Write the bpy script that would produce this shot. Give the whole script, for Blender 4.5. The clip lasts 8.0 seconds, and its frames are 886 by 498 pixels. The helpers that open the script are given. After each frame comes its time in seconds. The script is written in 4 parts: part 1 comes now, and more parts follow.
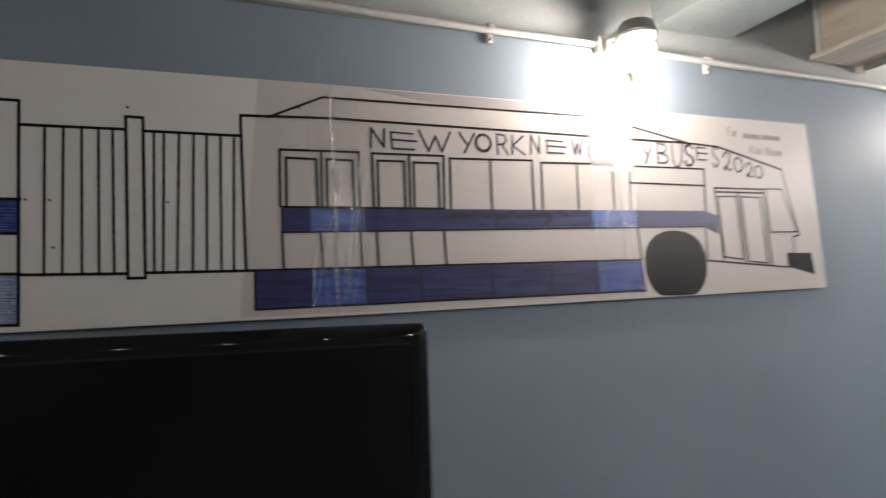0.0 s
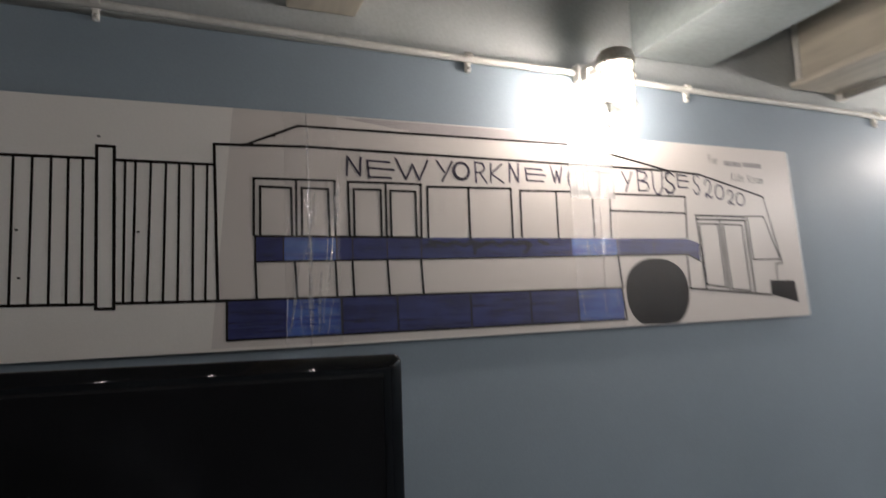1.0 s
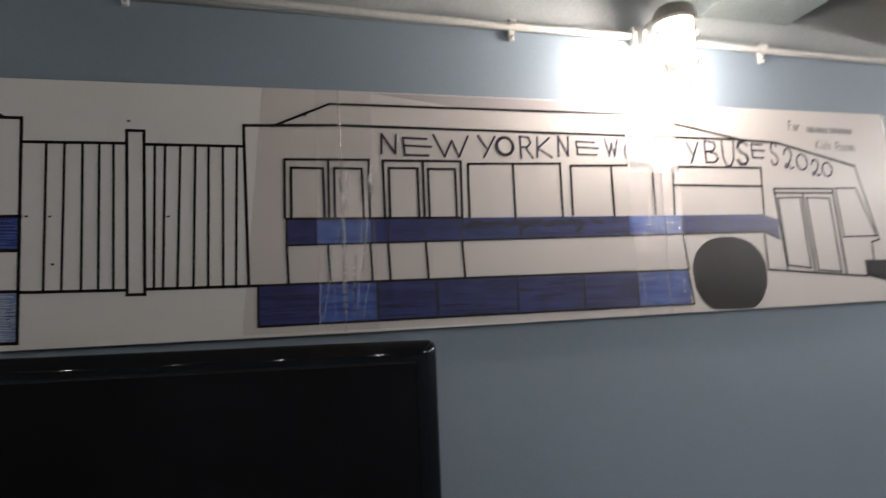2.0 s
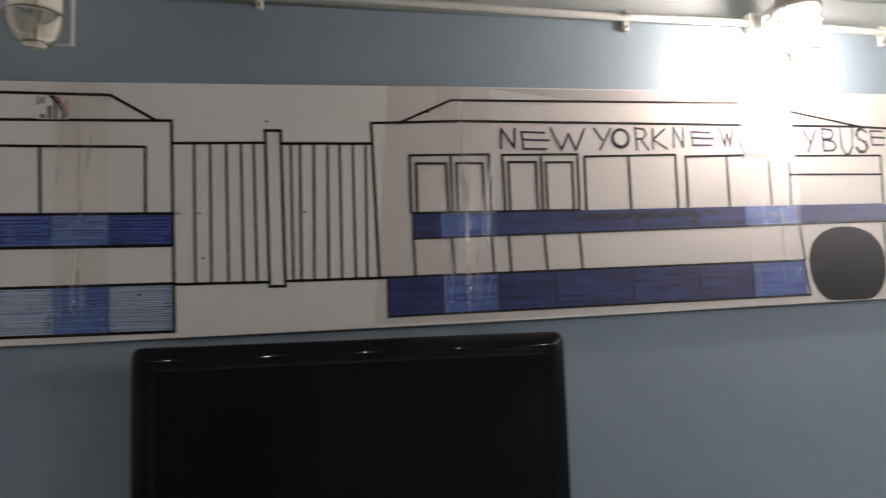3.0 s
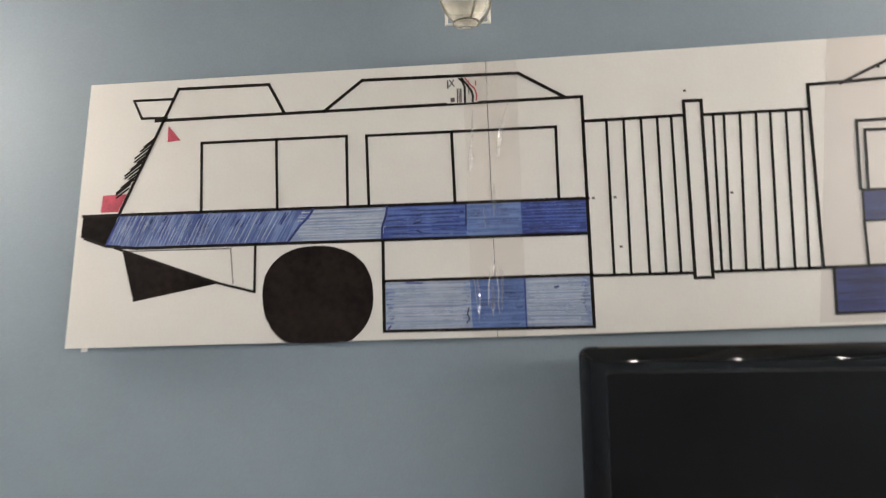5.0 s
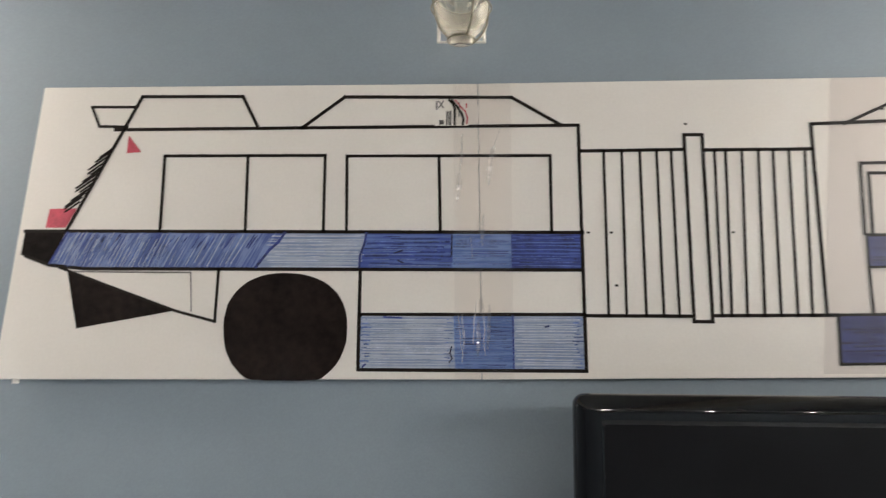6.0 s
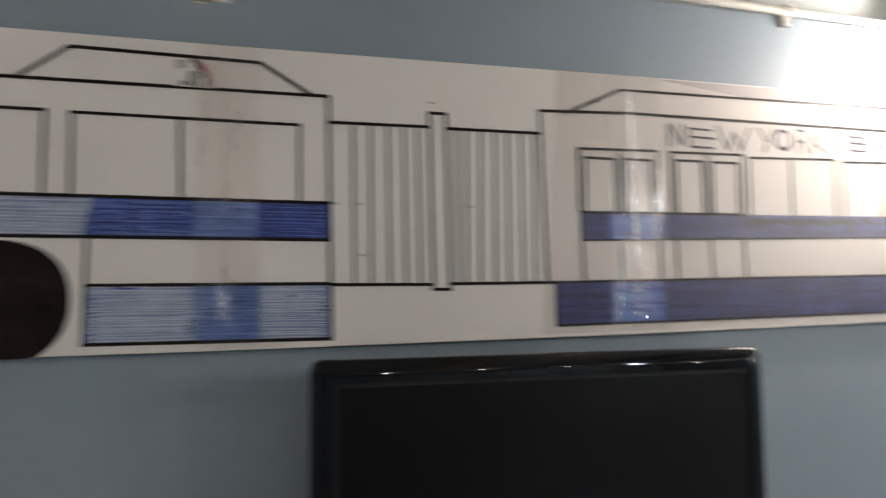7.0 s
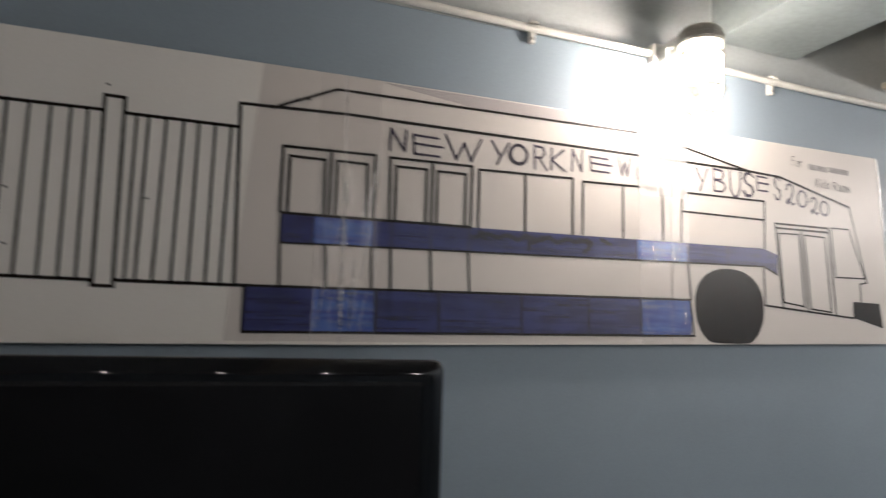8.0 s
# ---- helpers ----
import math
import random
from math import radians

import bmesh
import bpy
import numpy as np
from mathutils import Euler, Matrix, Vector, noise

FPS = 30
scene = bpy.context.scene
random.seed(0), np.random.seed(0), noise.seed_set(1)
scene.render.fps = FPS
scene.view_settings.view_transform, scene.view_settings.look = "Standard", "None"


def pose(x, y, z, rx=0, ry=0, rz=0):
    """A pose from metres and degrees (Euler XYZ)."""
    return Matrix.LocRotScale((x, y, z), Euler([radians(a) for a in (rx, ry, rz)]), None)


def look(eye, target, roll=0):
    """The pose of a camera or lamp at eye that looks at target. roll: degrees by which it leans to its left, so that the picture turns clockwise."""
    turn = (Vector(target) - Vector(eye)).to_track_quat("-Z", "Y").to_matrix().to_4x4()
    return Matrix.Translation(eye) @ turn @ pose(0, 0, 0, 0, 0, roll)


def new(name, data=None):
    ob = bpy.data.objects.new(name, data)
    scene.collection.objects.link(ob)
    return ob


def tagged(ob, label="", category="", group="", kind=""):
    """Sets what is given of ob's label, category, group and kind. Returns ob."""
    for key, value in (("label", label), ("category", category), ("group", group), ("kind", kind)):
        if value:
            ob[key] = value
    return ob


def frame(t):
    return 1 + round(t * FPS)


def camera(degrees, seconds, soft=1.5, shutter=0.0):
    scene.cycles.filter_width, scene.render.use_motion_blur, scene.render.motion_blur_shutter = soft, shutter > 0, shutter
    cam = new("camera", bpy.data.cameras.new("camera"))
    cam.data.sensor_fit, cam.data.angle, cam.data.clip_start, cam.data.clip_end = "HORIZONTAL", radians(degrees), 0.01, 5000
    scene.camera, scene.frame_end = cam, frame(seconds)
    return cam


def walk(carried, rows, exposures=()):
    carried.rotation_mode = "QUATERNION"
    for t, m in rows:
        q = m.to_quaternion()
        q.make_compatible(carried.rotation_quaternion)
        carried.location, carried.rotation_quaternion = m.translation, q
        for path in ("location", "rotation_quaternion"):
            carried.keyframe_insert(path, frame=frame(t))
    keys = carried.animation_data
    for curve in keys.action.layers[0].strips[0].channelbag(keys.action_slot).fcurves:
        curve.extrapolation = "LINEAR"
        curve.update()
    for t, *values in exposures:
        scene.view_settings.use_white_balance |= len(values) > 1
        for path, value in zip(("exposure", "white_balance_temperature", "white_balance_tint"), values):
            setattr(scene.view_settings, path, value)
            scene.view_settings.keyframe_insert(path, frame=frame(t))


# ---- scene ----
cam = camera(67.9, 8.0, soft=1.25, shutter=0.9)
PATH = [
    (0, (0.048, 0.036, 1.543), (0.786, 1.886, 1.717), -2.0),
    (0.2, (0.058, 0.006, 1.556), (0.833, 1.843, 1.711), -1.0),
    (0.4, (0.047, 0.019, 1.528), (0.889, 1.821, 1.735), -1.4),
    (0.5, (0.049, 0.013, 1.535), (0.887, 1.818, 1.739), -1.7),
    (0.6, (0.058, 0.016, 1.525), (0.887, 1.822, 1.749), -2.1),
    (0.8, (0.075, 0.018, 1.547), (0.871, 1.839, 1.767), -2.1),
    (1, (0.094, 0.033, 1.555), (0.843, 1.871, 1.8), -2.1),
    (1.2, (0.139, 0.045, 1.548), (0.824, 1.902, 1.835), -0.8),
    (2.3, (0.213, 0.101, 1.527), (0.673, 2.036, 1.732), -2.5),
    (2.4, (0.196, 0.095, 1.543), (0.642, 2.036, 1.729), -2.1),
    (2.5, (0.175, 0.092, 1.557), (0.611, 2.036, 1.734), -1.6),
    (2.6, (0.153, 0.091, 1.533), (0.577, 2.034, 1.746), -1.7),
    (2.8, (0.091, 0.094, 1.537), (0.509, 2.038, 1.753), -2.5),
    (2.9, (0.062, 0.094, 1.537), (0.466, 2.041, 1.754), -2.6),
    (3, (0.058, 0.081, 1.568), (0.417, 2.041, 1.741), -1.9),
    (3.1, (0.007, 0.086, 1.55), (0.366, 2.043, 1.749), -2.1),
    (3.2, (-0.005, 0.085, 1.558), (0.327, 2.049, 1.746), -1.7),
    (3.4, (-0.091, 0.091, 1.581), (0.246, 2.055, 1.742), -1.7),
    (3.5, (-0.127, 0.094, 1.59), (0.202, 2.06, 1.742), -1.3),
    (3.6, (-0.148, 0.104, 1.581), (0.136, 2.077, 1.745), -0.9),
    (3.9, (-0.228, 0.117, 1.577), (-0.05, 2.104, 1.728), -1.9),
    (4, (-0.263, 0.122, 1.591), (-0.11, 2.112, 1.714), -1.1),
    (4.1, (-0.284, 0.127, 1.576), (-0.191, 2.121, 1.702), -0.9),
    (4.3, (-0.307, 0.154, 1.573), (-0.262, 2.151, 1.663), -0.7),
    (4.4, (-0.332, 0.164, 1.579), (-0.312, 2.163, 1.642), -0.4),
    (4.5, (-0.352, 0.176, 1.592), (-0.378, 2.175, 1.638), -0.6),
    (4.6, (-0.381, 0.182, 1.636), (-0.455, 2.181, 1.633), -1.7),
    (4.7, (-0.399, 0.193, 1.633), (-0.54, 2.188, 1.655), -2.5),
    (5.8, (-0.421, 0.341, 1.585), (-0.514, 2.327, 1.806), 0.9),
    (6, (-0.449, 0.334, 1.616), (-0.487, 2.321, 1.837), 0.3),
    (6.2, (-0.459, 0.33, 1.609), (-0.408, 2.315, 1.847), 0.2),
    (6.4, (-0.452, 0.335, 1.586), (-0.254, 2.31, 1.834), 0.7),
    (6.5, (-0.447, 0.334, 1.581), (-0.179, 2.301, 1.823), 0.6),
    (6.6, (-0.431, 0.327, 1.577), (-0.13, 2.29, 1.814), 1.1),
    (6.9, (-0.371, 0.324, 1.574), (0.138, 2.246, 1.791), -0.5),
    (7, (-0.35, 0.31, 1.605), (0.187, 2.232, 1.751), -0.5),
    (7.1, (-0.315, 0.319, 1.587), (0.284, 2.218, 1.773), -1.5),
    (7.4, (-0.188, 0.285, 1.565), (0.464, 2.153, 1.855), -1.8),
    (7.5, (-0.133, 0.277, 1.575), (0.509, 2.152, 1.844), -0.9),
    (7.7, (-0.025, 0.264, 1.563), (0.65, 2.126, 1.837), 0.4),
    (7.8, (0.015, 0.254, 1.57), (0.678, 2.124, 1.822), 0.4),
    (7.9, (0.07, 0.244, 1.579), (0.763, 2.107, 1.803), 1.4),
    (8, (0.101, 0.245, 1.56), (0.81, 2.099, 1.809), 1.6),
]
EXPOSURES = (
    (0, -0.53, 6370, 14), (0.5, -0.71, 6370, 14), (1.2, -0.79, 6370, 14), (2.5, -0.41, 6250, 14), (3.0, -0.32, 6370, 14),
    (3.5, -0.26, 6420, 13), (4.0, 0.05, 6470, 12), (4.5, 1.07, 6520, 11), (5.0, 1.10, 6570, 11), (6, 0.97, 6570, 11.5),
    (6.5, 0.88, 6570, 12), (7, 0.24, 6520, 12.5), (7.5, -0.38, 6470, 13), (8, -0.47, 6420, 13))
walk(cam, [(t, look(eye, target, roll)) for t, eye, target, roll in PATH], EXPOSURES)

# ---- world and light ----
SUNLESS = bpy.data.worlds.new("world")
SUNLESS.use_nodes = True
SUNLESS.node_tree.nodes["Background"].inputs[0].default_value = (0.02, 0.022, 0.025, 1)
scene.world = SUNLESS
WARM = (1.0, 0.905, 0.82)
JAR_BULB = 400.0      # emission of the lit bulbs in the caged wall lamps
TRACK_WATTS = 0.60     # each small spot bulb on the track
COOL_WATTS = 5.6       # the wider daylight lamp on the same track
FILL_BULB = 560.0      # emission of the bulbs in the added fill lamps on the side wall

# ---- materials ----


def mat(name, base, rough=0.5, metal=0.0, vary=0.06, scale=6.0, fine=140.0, bump=0.05, stretch=(1, 1, 1), spec=0.5, second=None, coat=0.0):
    """A painted, printed or metal surface with a coarse and a fine variation of tone and relief."""
    m = bpy.data.materials.new(name)
    m.use_nodes = True
    n, l = m.node_tree.nodes, m.node_tree.links
    b = n["Principled BSDF"]
    co = n.new("ShaderNodeTexCoord")
    mp = n.new("ShaderNodeMapping")
    mp.inputs["Scale"].default_value = stretch
    l.new(co.outputs["Object"], mp.inputs[0])
    big, small = n.new("ShaderNodeTexNoise"), n.new("ShaderNodeTexNoise")
    big.inputs["Scale"].default_value, small.inputs["Scale"].default_value = scale, fine
    big.inputs["Detail"].default_value, small.inputs["Detail"].default_value = 4, 3
    l.new(mp.outputs[0], big.inputs["Vector"])
    l.new(mp.outputs[0], small.inputs["Vector"])
    add = n.new("ShaderNodeMix")
    add.inputs[0].default_value = 0.4
    l.new(big.outputs[0], add.inputs[2])
    l.new(small.outputs[0], add.inputs[3])
    ramp = n.new("ShaderNodeValToRGB")
    lo = second or tuple(c * (1 - 2.2 * vary) for c in base)
    hi = base if second else tuple(min(1, c * (1 + 1.2 * vary)) for c in base)
    ramp.color_ramp.elements[0].position, ramp.color_ramp.elements[1].position = 0.36, 0.64
    ramp.color_ramp.elements[0].color, ramp.color_ramp.elements[1].color = (*lo, 1), (*hi, 1)
    l.new(add.outputs[0], ramp.inputs[0])
    l.new(ramp.outputs[0], b.inputs["Base Color"])
    rr = n.new("ShaderNodeMapRange")
    rr.inputs["To Min"].default_value, rr.inputs["To Max"].default_value = rough * 0.85, min(1, rough * 1.15)
    l.new(big.outputs[0], rr.inputs[0])
    l.new(rr.outputs[0], b.inputs["Roughness"])
    b.inputs["Metallic"].default_value = metal
    b.inputs["Specular IOR Level"].default_value = spec
    b.inputs["Coat Weight"].default_value = coat
    if bump:
        bp = n.new("ShaderNodeBump")
        bp.inputs["Strength"].default_value, bp.inputs["Distance"].default_value = bump, 0.002
        l.new(small.outputs[0], bp.inputs["Height"])
        l.new(bp.outputs[0], b.inputs["Normal"])
    return m


def clear(name, tint, gloss, rough, bump, stretch, scale, haze=0.0, wide_rough=0.55):
    """Thin clear plastic: lets the sheet below show and throws back a share of the light."""
    m = bpy.data.materials.new(name)
    m.use_nodes = True
    n, l = m.node_tree.nodes, m.node_tree.links
    n.remove(n["Principled BSDF"])
    out = n["Material Output"]
    tr, gl, mx = n.new("ShaderNodeBsdfTransparent"), n.new("ShaderNodeBsdfGlossy"), n.new("ShaderNodeMixShader")
    tr.inputs[0].default_value = (*tint, 1)
    gl.inputs["Roughness"].default_value = rough
    fr = n.new("ShaderNodeFresnel")
    fr.inputs[0].default_value = gloss
    co, mp, nz, bp = n.new("ShaderNodeTexCoord"), n.new("ShaderNodeMapping"), n.new("ShaderNodeTexNoise"), n.new("ShaderNodeBump")
    mp.inputs["Scale"].default_value = stretch
    nz.inputs["Scale"].default_value, nz.inputs["Detail"].default_value = scale, 3
    bp.inputs["Strength"].default_value, bp.inputs["Distance"].default_value = bump, 0.004
    l.new(co.outputs["Object"], mp.inputs[0])
    l.new(mp.outputs[0], nz.inputs["Vector"])
    l.new(nz.outputs[0], bp.inputs["Height"])
    l.new(bp.outputs[0], gl.inputs["Normal"])
    l.new(fr.outputs[0], mx.inputs[0])
    l.new(tr.outputs[0], mx.inputs[1])
    l.new(gl.outputs[0], mx.inputs[2])
    if haze:
        # slightly milky surface: a wide faint lobe over the clear one; strong haze imitates glare
        wide, top = n.new("ShaderNodeBsdfGlossy"), n.new("ShaderNodeMixShader")
        wide.inputs["Roughness"].default_value = wide_rough
        top.inputs[0].default_value = haze
        l.new(mx.outputs[0], top.inputs[1])
        l.new(wide.outputs[0], top.inputs[2])
        l.new(top.outputs[0], out.inputs[0])
    else:
        l.new(mx.outputs[0], out.inputs[0])
    return m


def marker(name, deep, pale, amount, angle=0.0, lines=90.0, comb=0.16, blotch=0.28):
    """Felt-tip colouring: rows of overlapping strokes with pale gaps between them, along the given angle."""
    m = bpy.data.materials.new(name)
    m.use_nodes = True
    n, l = m.node_tree.nodes, m.node_tree.links
    b = n["Principled BSDF"]
    b.inputs["Roughness"].default_value = 0.42
    co, mp = n.new("ShaderNodeTexCoord"), n.new("ShaderNodeMapping")
    mp.inputs["Rotation"].default_value = (0, radians(angle), 0)
    mp2 = n.new("ShaderNodeMapping")
    mp2.inputs["Scale"].default_value = (0.03, 1, 1)
    l.new(co.outputs["Object"], mp.inputs[0])
    l.new(mp.outputs[0], mp2.inputs[0])
    rows, blot, wave = n.new("ShaderNodeTexNoise"), n.new("ShaderNodeTexNoise"), n.new("ShaderNodeTexWave")
    rows.inputs["Scale"].default_value, rows.inputs["Detail"].default_value = lines * 3.0, 2
    blot.inputs["Scale"].default_value, blot.inputs["Detail"].default_value = 22, 3
    wave.wave_type, wave.bands_direction, wave.wave_profile = "BANDS", "Z", "SIN"
    wave.inputs["Scale"].default_value, wave.inputs["Distortion"].default_value = lines * 0.5, 3.5
    wave.inputs["Detail"].default_value, wave.inputs["Detail Scale"].default_value = 2, 1.2
    l.new(mp2.outputs[0], rows.inputs["Vector"])
    l.new(mp2.outputs[0], wave.inputs["Vector"])
    l.new(co.outputs["Object"], blot.inputs["Vector"])
    a0, a1, a2 = n.new("ShaderNodeMath"), n.new("ShaderNodeMath"), n.new("ShaderNodeMath")
    a0.operation = a1.operation = a2.operation = "MULTIPLY_ADD"
    a0.inputs[1].default_value, a0.inputs[2].default_value = comb, (0.16 - comb + 0.28 - blotch) / 2
    a1.inputs[1].default_value, a2.inputs[1].default_value = 0.56, blotch
    l.new(wave.outputs["Fac"], a0.inputs[0])
    l.new(rows.outputs[0], a1.inputs[0])
    l.new(a0.outputs[0], a1.inputs[2])
    l.new(blot.outputs[0], a2.inputs[0])
    l.new(a1.outputs[0], a2.inputs[2])
    ramp = n.new("ShaderNodeValToRGB")
    e = ramp.color_ramp.elements
    e[0].position, e[1].position = 0.5 - 0.045 / max(amount, 0.3), 0.5 + 0.07
    e[0].color, e[1].color = (*deep, 1), (*pale, 1)
    l.new(a2.outputs[0], ramp.inputs[0])
    l.new(ramp.outputs[0], b.inputs["Base Color"])
    return m


def glass(name, tint=(1, 1, 1), rough=0.02):
    m = bpy.data.materials.new(name)
    m.use_nodes = True
    b = m.node_tree.nodes["Principled BSDF"]
    b.inputs["Base Color"].default_value = (*tint, 1)
    b.inputs["Transmission Weight"].default_value = 1
    b.inputs["Roughness"].default_value = rough
    b.inputs["IOR"].default_value = 1.45
    return m


def glow(name, colour, strength):
    m = bpy.data.materials.new(name)
    m.use_nodes = True
    b = m.node_tree.nodes["Principled BSDF"]
    b.inputs["Emission Color"].default_value = (*colour, 1)
    b.inputs["Emission Strength"].default_value = strength
    return m


WALL = mat("blue_grey_wall_paint", (0.274, 0.330, 0.380), 0.50, vary=0.035, scale=1.7, fine=260, bump=0.10, spec=0.4)
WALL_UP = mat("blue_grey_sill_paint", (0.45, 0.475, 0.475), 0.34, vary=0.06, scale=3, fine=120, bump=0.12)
CEIL = mat("white_ceiling_paint", (0.53, 0.545, 0.53), 0.6, vary=0.05)
# floor is out of view; its tone is raised to bounce light onto the lower wall
FLOOR = mat("pale_grey_bounce_floor", (0.42, 0.425, 0.44), 0.5, vary=0.12)
DUCT = mat("grey_blue_duct_paint", (0.31, 0.35, 0.345), 0.30, vary=0.08, scale=5, fine=60, bump=0.10)
BEAM = mat("tan_painted_timber", (0.58, 0.53, 0.44), 0.38, vary=0.10, scale=5, fine=40, bump=0.2, stretch=(1, 0.12, 1))
BOARD = mat("white_board_paper", (0.81, 0.772, 0.725), 0.5, vary=0.02, scale=2.5, fine=200, bump=0.03)
FOAM = mat("white_board_edge", (0.86, 0.84, 0.80), 0.6, vary=0.03)
INK = mat("black_marker_ink", (0.012, 0.0085, 0.0065), 0.6, spec=0.15, vary=0.25, scale=30, fine=300, bump=0.0)
INK_WIDE = mat("black_marker_filling", (0.014, 0.0095, 0.0085), 0.62, vary=0.3, scale=14, fine=90, bump=0.0, spec=0.07)
PEN = mat("dark_violet_pen_ink", (0.052, 0.038, 0.078), 0.5, vary=0.3, scale=40, fine=300, bump=0.0)
PALE_GAP = mat("bare_paper_gap", (0.52, 0.56, 0.66), 0.5, vary=0.12, scale=60, fine=300, bump=0.0)
BLUE_STROKE = mat("blue_pen_stroke", (0.026, 0.048, 0.25), 0.45, vary=0.35, scale=50, fine=300, bump=0.0)
MID_STROKE = mat("light_blue_pen_stroke", (0.12, 0.19, 0.46), 0.45, vary=0.3, scale=50, fine=300, bump=0.0)
NAVY_STROKE = mat("navy_pen_stroke", (0.014, 0.019, 0.115), 0.45, vary=0.3, scale=50, fine=300, bump=0.0)
NAVY_LIGHT = mat("worn_navy_pen_stroke", (0.034, 0.043, 0.17), 0.45, vary=0.3, scale=50, fine=300, bump=0.0)
PALE_STROKE = mat("pale_blue_pen_stroke", (0.235, 0.30, 0.47), 0.45, vary=0.2, scale=50, fine=300, bump=0.0)
NAVY_PEN = mat("dark_navy_ink", (0.008, 0.010, 0.045), 0.5, vary=0.3, scale=40, fine=300, bump=0.0)
GREY_PEN = mat("grey_pencil", (0.16, 0.15, 0.15), 0.6, vary=0.2, bump=0.0)
FAINT_PEN = mat("faint_pencil", (0.44, 0.42, 0.41), 0.6, vary=0.25, scale=60, fine=300, bump=0.0)
RED = mat("red_marker", (0.62, 0.075, 0.12), 0.5, vary=0.14, scale=40, fine=200, bump=0.0)
BLUE_NAVY = marker("navy_marker", (0.011, 0.017, 0.125), (0.028, 0.040, 0.22), 0.55, lines=30, comb=0.03, blotch=0.45)
BLUE_ROYAL = marker("royal_blue_marker", (0.022, 0.065, 0.36), (0.055, 0.16, 0.56), 0.6, lines=40, comb=0.04, blotch=0.40)
BLUE_DEEP = marker("deep_blue_marker", (0.018, 0.034, 0.20), (0.065, 0.12, 0.40), 0.8, lines=110)
BLUE_MID = marker("blue_marker", (0.04, 0.075, 0.31), (0.11, 0.18, 0.46), 0.6, lines=70, comb=0.06, blotch=0.36)
BLUE_TAPE = marker("blue_marker_under_tape", (0.085, 0.165, 0.43), (0.18, 0.29, 0.58), 0.6, lines=60, comb=0.05, blotch=0.36)
BLUE_SLANT = marker("slanted_blue_marker", (0.065, 0.105, 0.32), (0.20, 0.27, 0.50), 0.6, angle=62, lines=110, comb=0.06, blotch=0.38)
BLUE_PALE = marker("pale_blue_marker", (0.22, 0.28, 0.44), (0.40, 0.45, 0.56), 0.6, lines=60, comb=0.06, blotch=0.34)
TAPE = clear("clear_packing_tape", (0.985, 0.982, 0.985), 1.40, 0.10, 0.55, (1.0, 1.0, 0.12), 170, haze=0.025)
# lavender-grey tint stands in for the sheen reflected along the upper edge
EDGE_TAPE = clear("sheen_edge_tape", (0.80, 0.79, 0.83), 1.45, 0.12, 0.2, (0.3, 1.0, 1.0), 40)
FILM = clear("clear_film", (0.85, 0.842, 0.855), 1.42, 0.34, 0.14, (1, 1, 0.5), 9, haze=0.008)
# strong haze puts the lamp's glare into this tape
FRONT_TAPE = clear("glare_packing_tape", (0.985, 0.982, 0.985), 1.45, 0.22, 0.8, (1.0, 1.0, 0.12), 170, haze=0.36, wide_rough=0.78)
# reflects far more than tape does, to make the pleats' glints bright
GLINT = clear("glint_clear_tape", (0.99, 0.99, 0.99), 4.0, 0.06, 0.0, (1, 1, 1), 40)
# white half-metal mix, broken by noise, colours broken glints onto the folds
WRINKLE = bpy.data.materials.new("tape_wrinkle_glint")
WRINKLE.use_nodes = True
_n, _l = WRINKLE.node_tree.nodes, WRINKLE.node_tree.links
_b, _t, _m = _n["Principled BSDF"], _n.new("ShaderNodeBsdfTransparent"), _n.new("ShaderNodeMixShader")
_b.inputs["Base Color"].default_value, _b.inputs["Roughness"].default_value = (0.92, 0.92, 0.93, 1), 0.24
_b.inputs["Metallic"].default_value = 0.35
_b.inputs["Specular IOR Level"].default_value = 0.9
_k = _n.new("ShaderNodeTexNoise")
_k.inputs["Scale"].default_value = 110
_r = _n.new("ShaderNodeMapRange")
_r.inputs["From Min"].default_value, _r.inputs["From Max"].default_value = 0.44, 0.60
_l.new(_k.outputs[0], _r.inputs[0])
_l.new(_r.outputs[0], _m.inputs[0])
_l.new(_t.outputs[0], _m.inputs[1])
_l.new(_b.outputs[0], _m.inputs[2])
_l.new(_m.outputs[0], _n["Material Output"].inputs[0])
WHITE_PVC = mat("white_conduit", (0.74, 0.72, 0.67), 0.38, vary=0.06, scale=12, fine=90, bump=0.02)
BLACK_GLOSS = mat("black_gloss_plastic", (0.004, 0.004, 0.005), 0.04, vary=0.1, fine=300, bump=0.0, spec=0.55)
SCREEN = mat("dark_screen", (0.0032, 0.0032, 0.0042), 0.42, vary=0.15, scale=3, fine=500, bump=0.02, spec=0.20)
BLACK_MATT = mat("black_plastic", (0.02, 0.02, 0.022), 0.5, vary=0.1, bump=0.05)
STEEL = mat("grey_cast_cap", (0.42, 0.40, 0.36), 0.42, metal=0.35, vary=0.1, scale=20, bump=0.08)
WIRE = mat("galvanised_wire", (0.22, 0.205, 0.16), 0.35, metal=0.7, vary=0.1, bump=0.0)
JAR = glass("clear_jar_glass", (0.97, 0.97, 0.945))
OPAL = mat("opal_bulb", (0.80, 0.77, 0.69), 0.3, vary=0.03, bump=0.0)
LIT = glow("lit_bulb", (1.0, 0.90, 0.79), JAR_BULB)
LIT_FILL = glow("lit_fill_bulb", (1.0, 0.93, 0.85), FILL_BULB)
COOL_LIT = glow("lit_daylight_lamp", (0.80, 0.95, 1.0), 40.0)
SPOT_LIT = glow("lit_spot", WARM, 95.0)

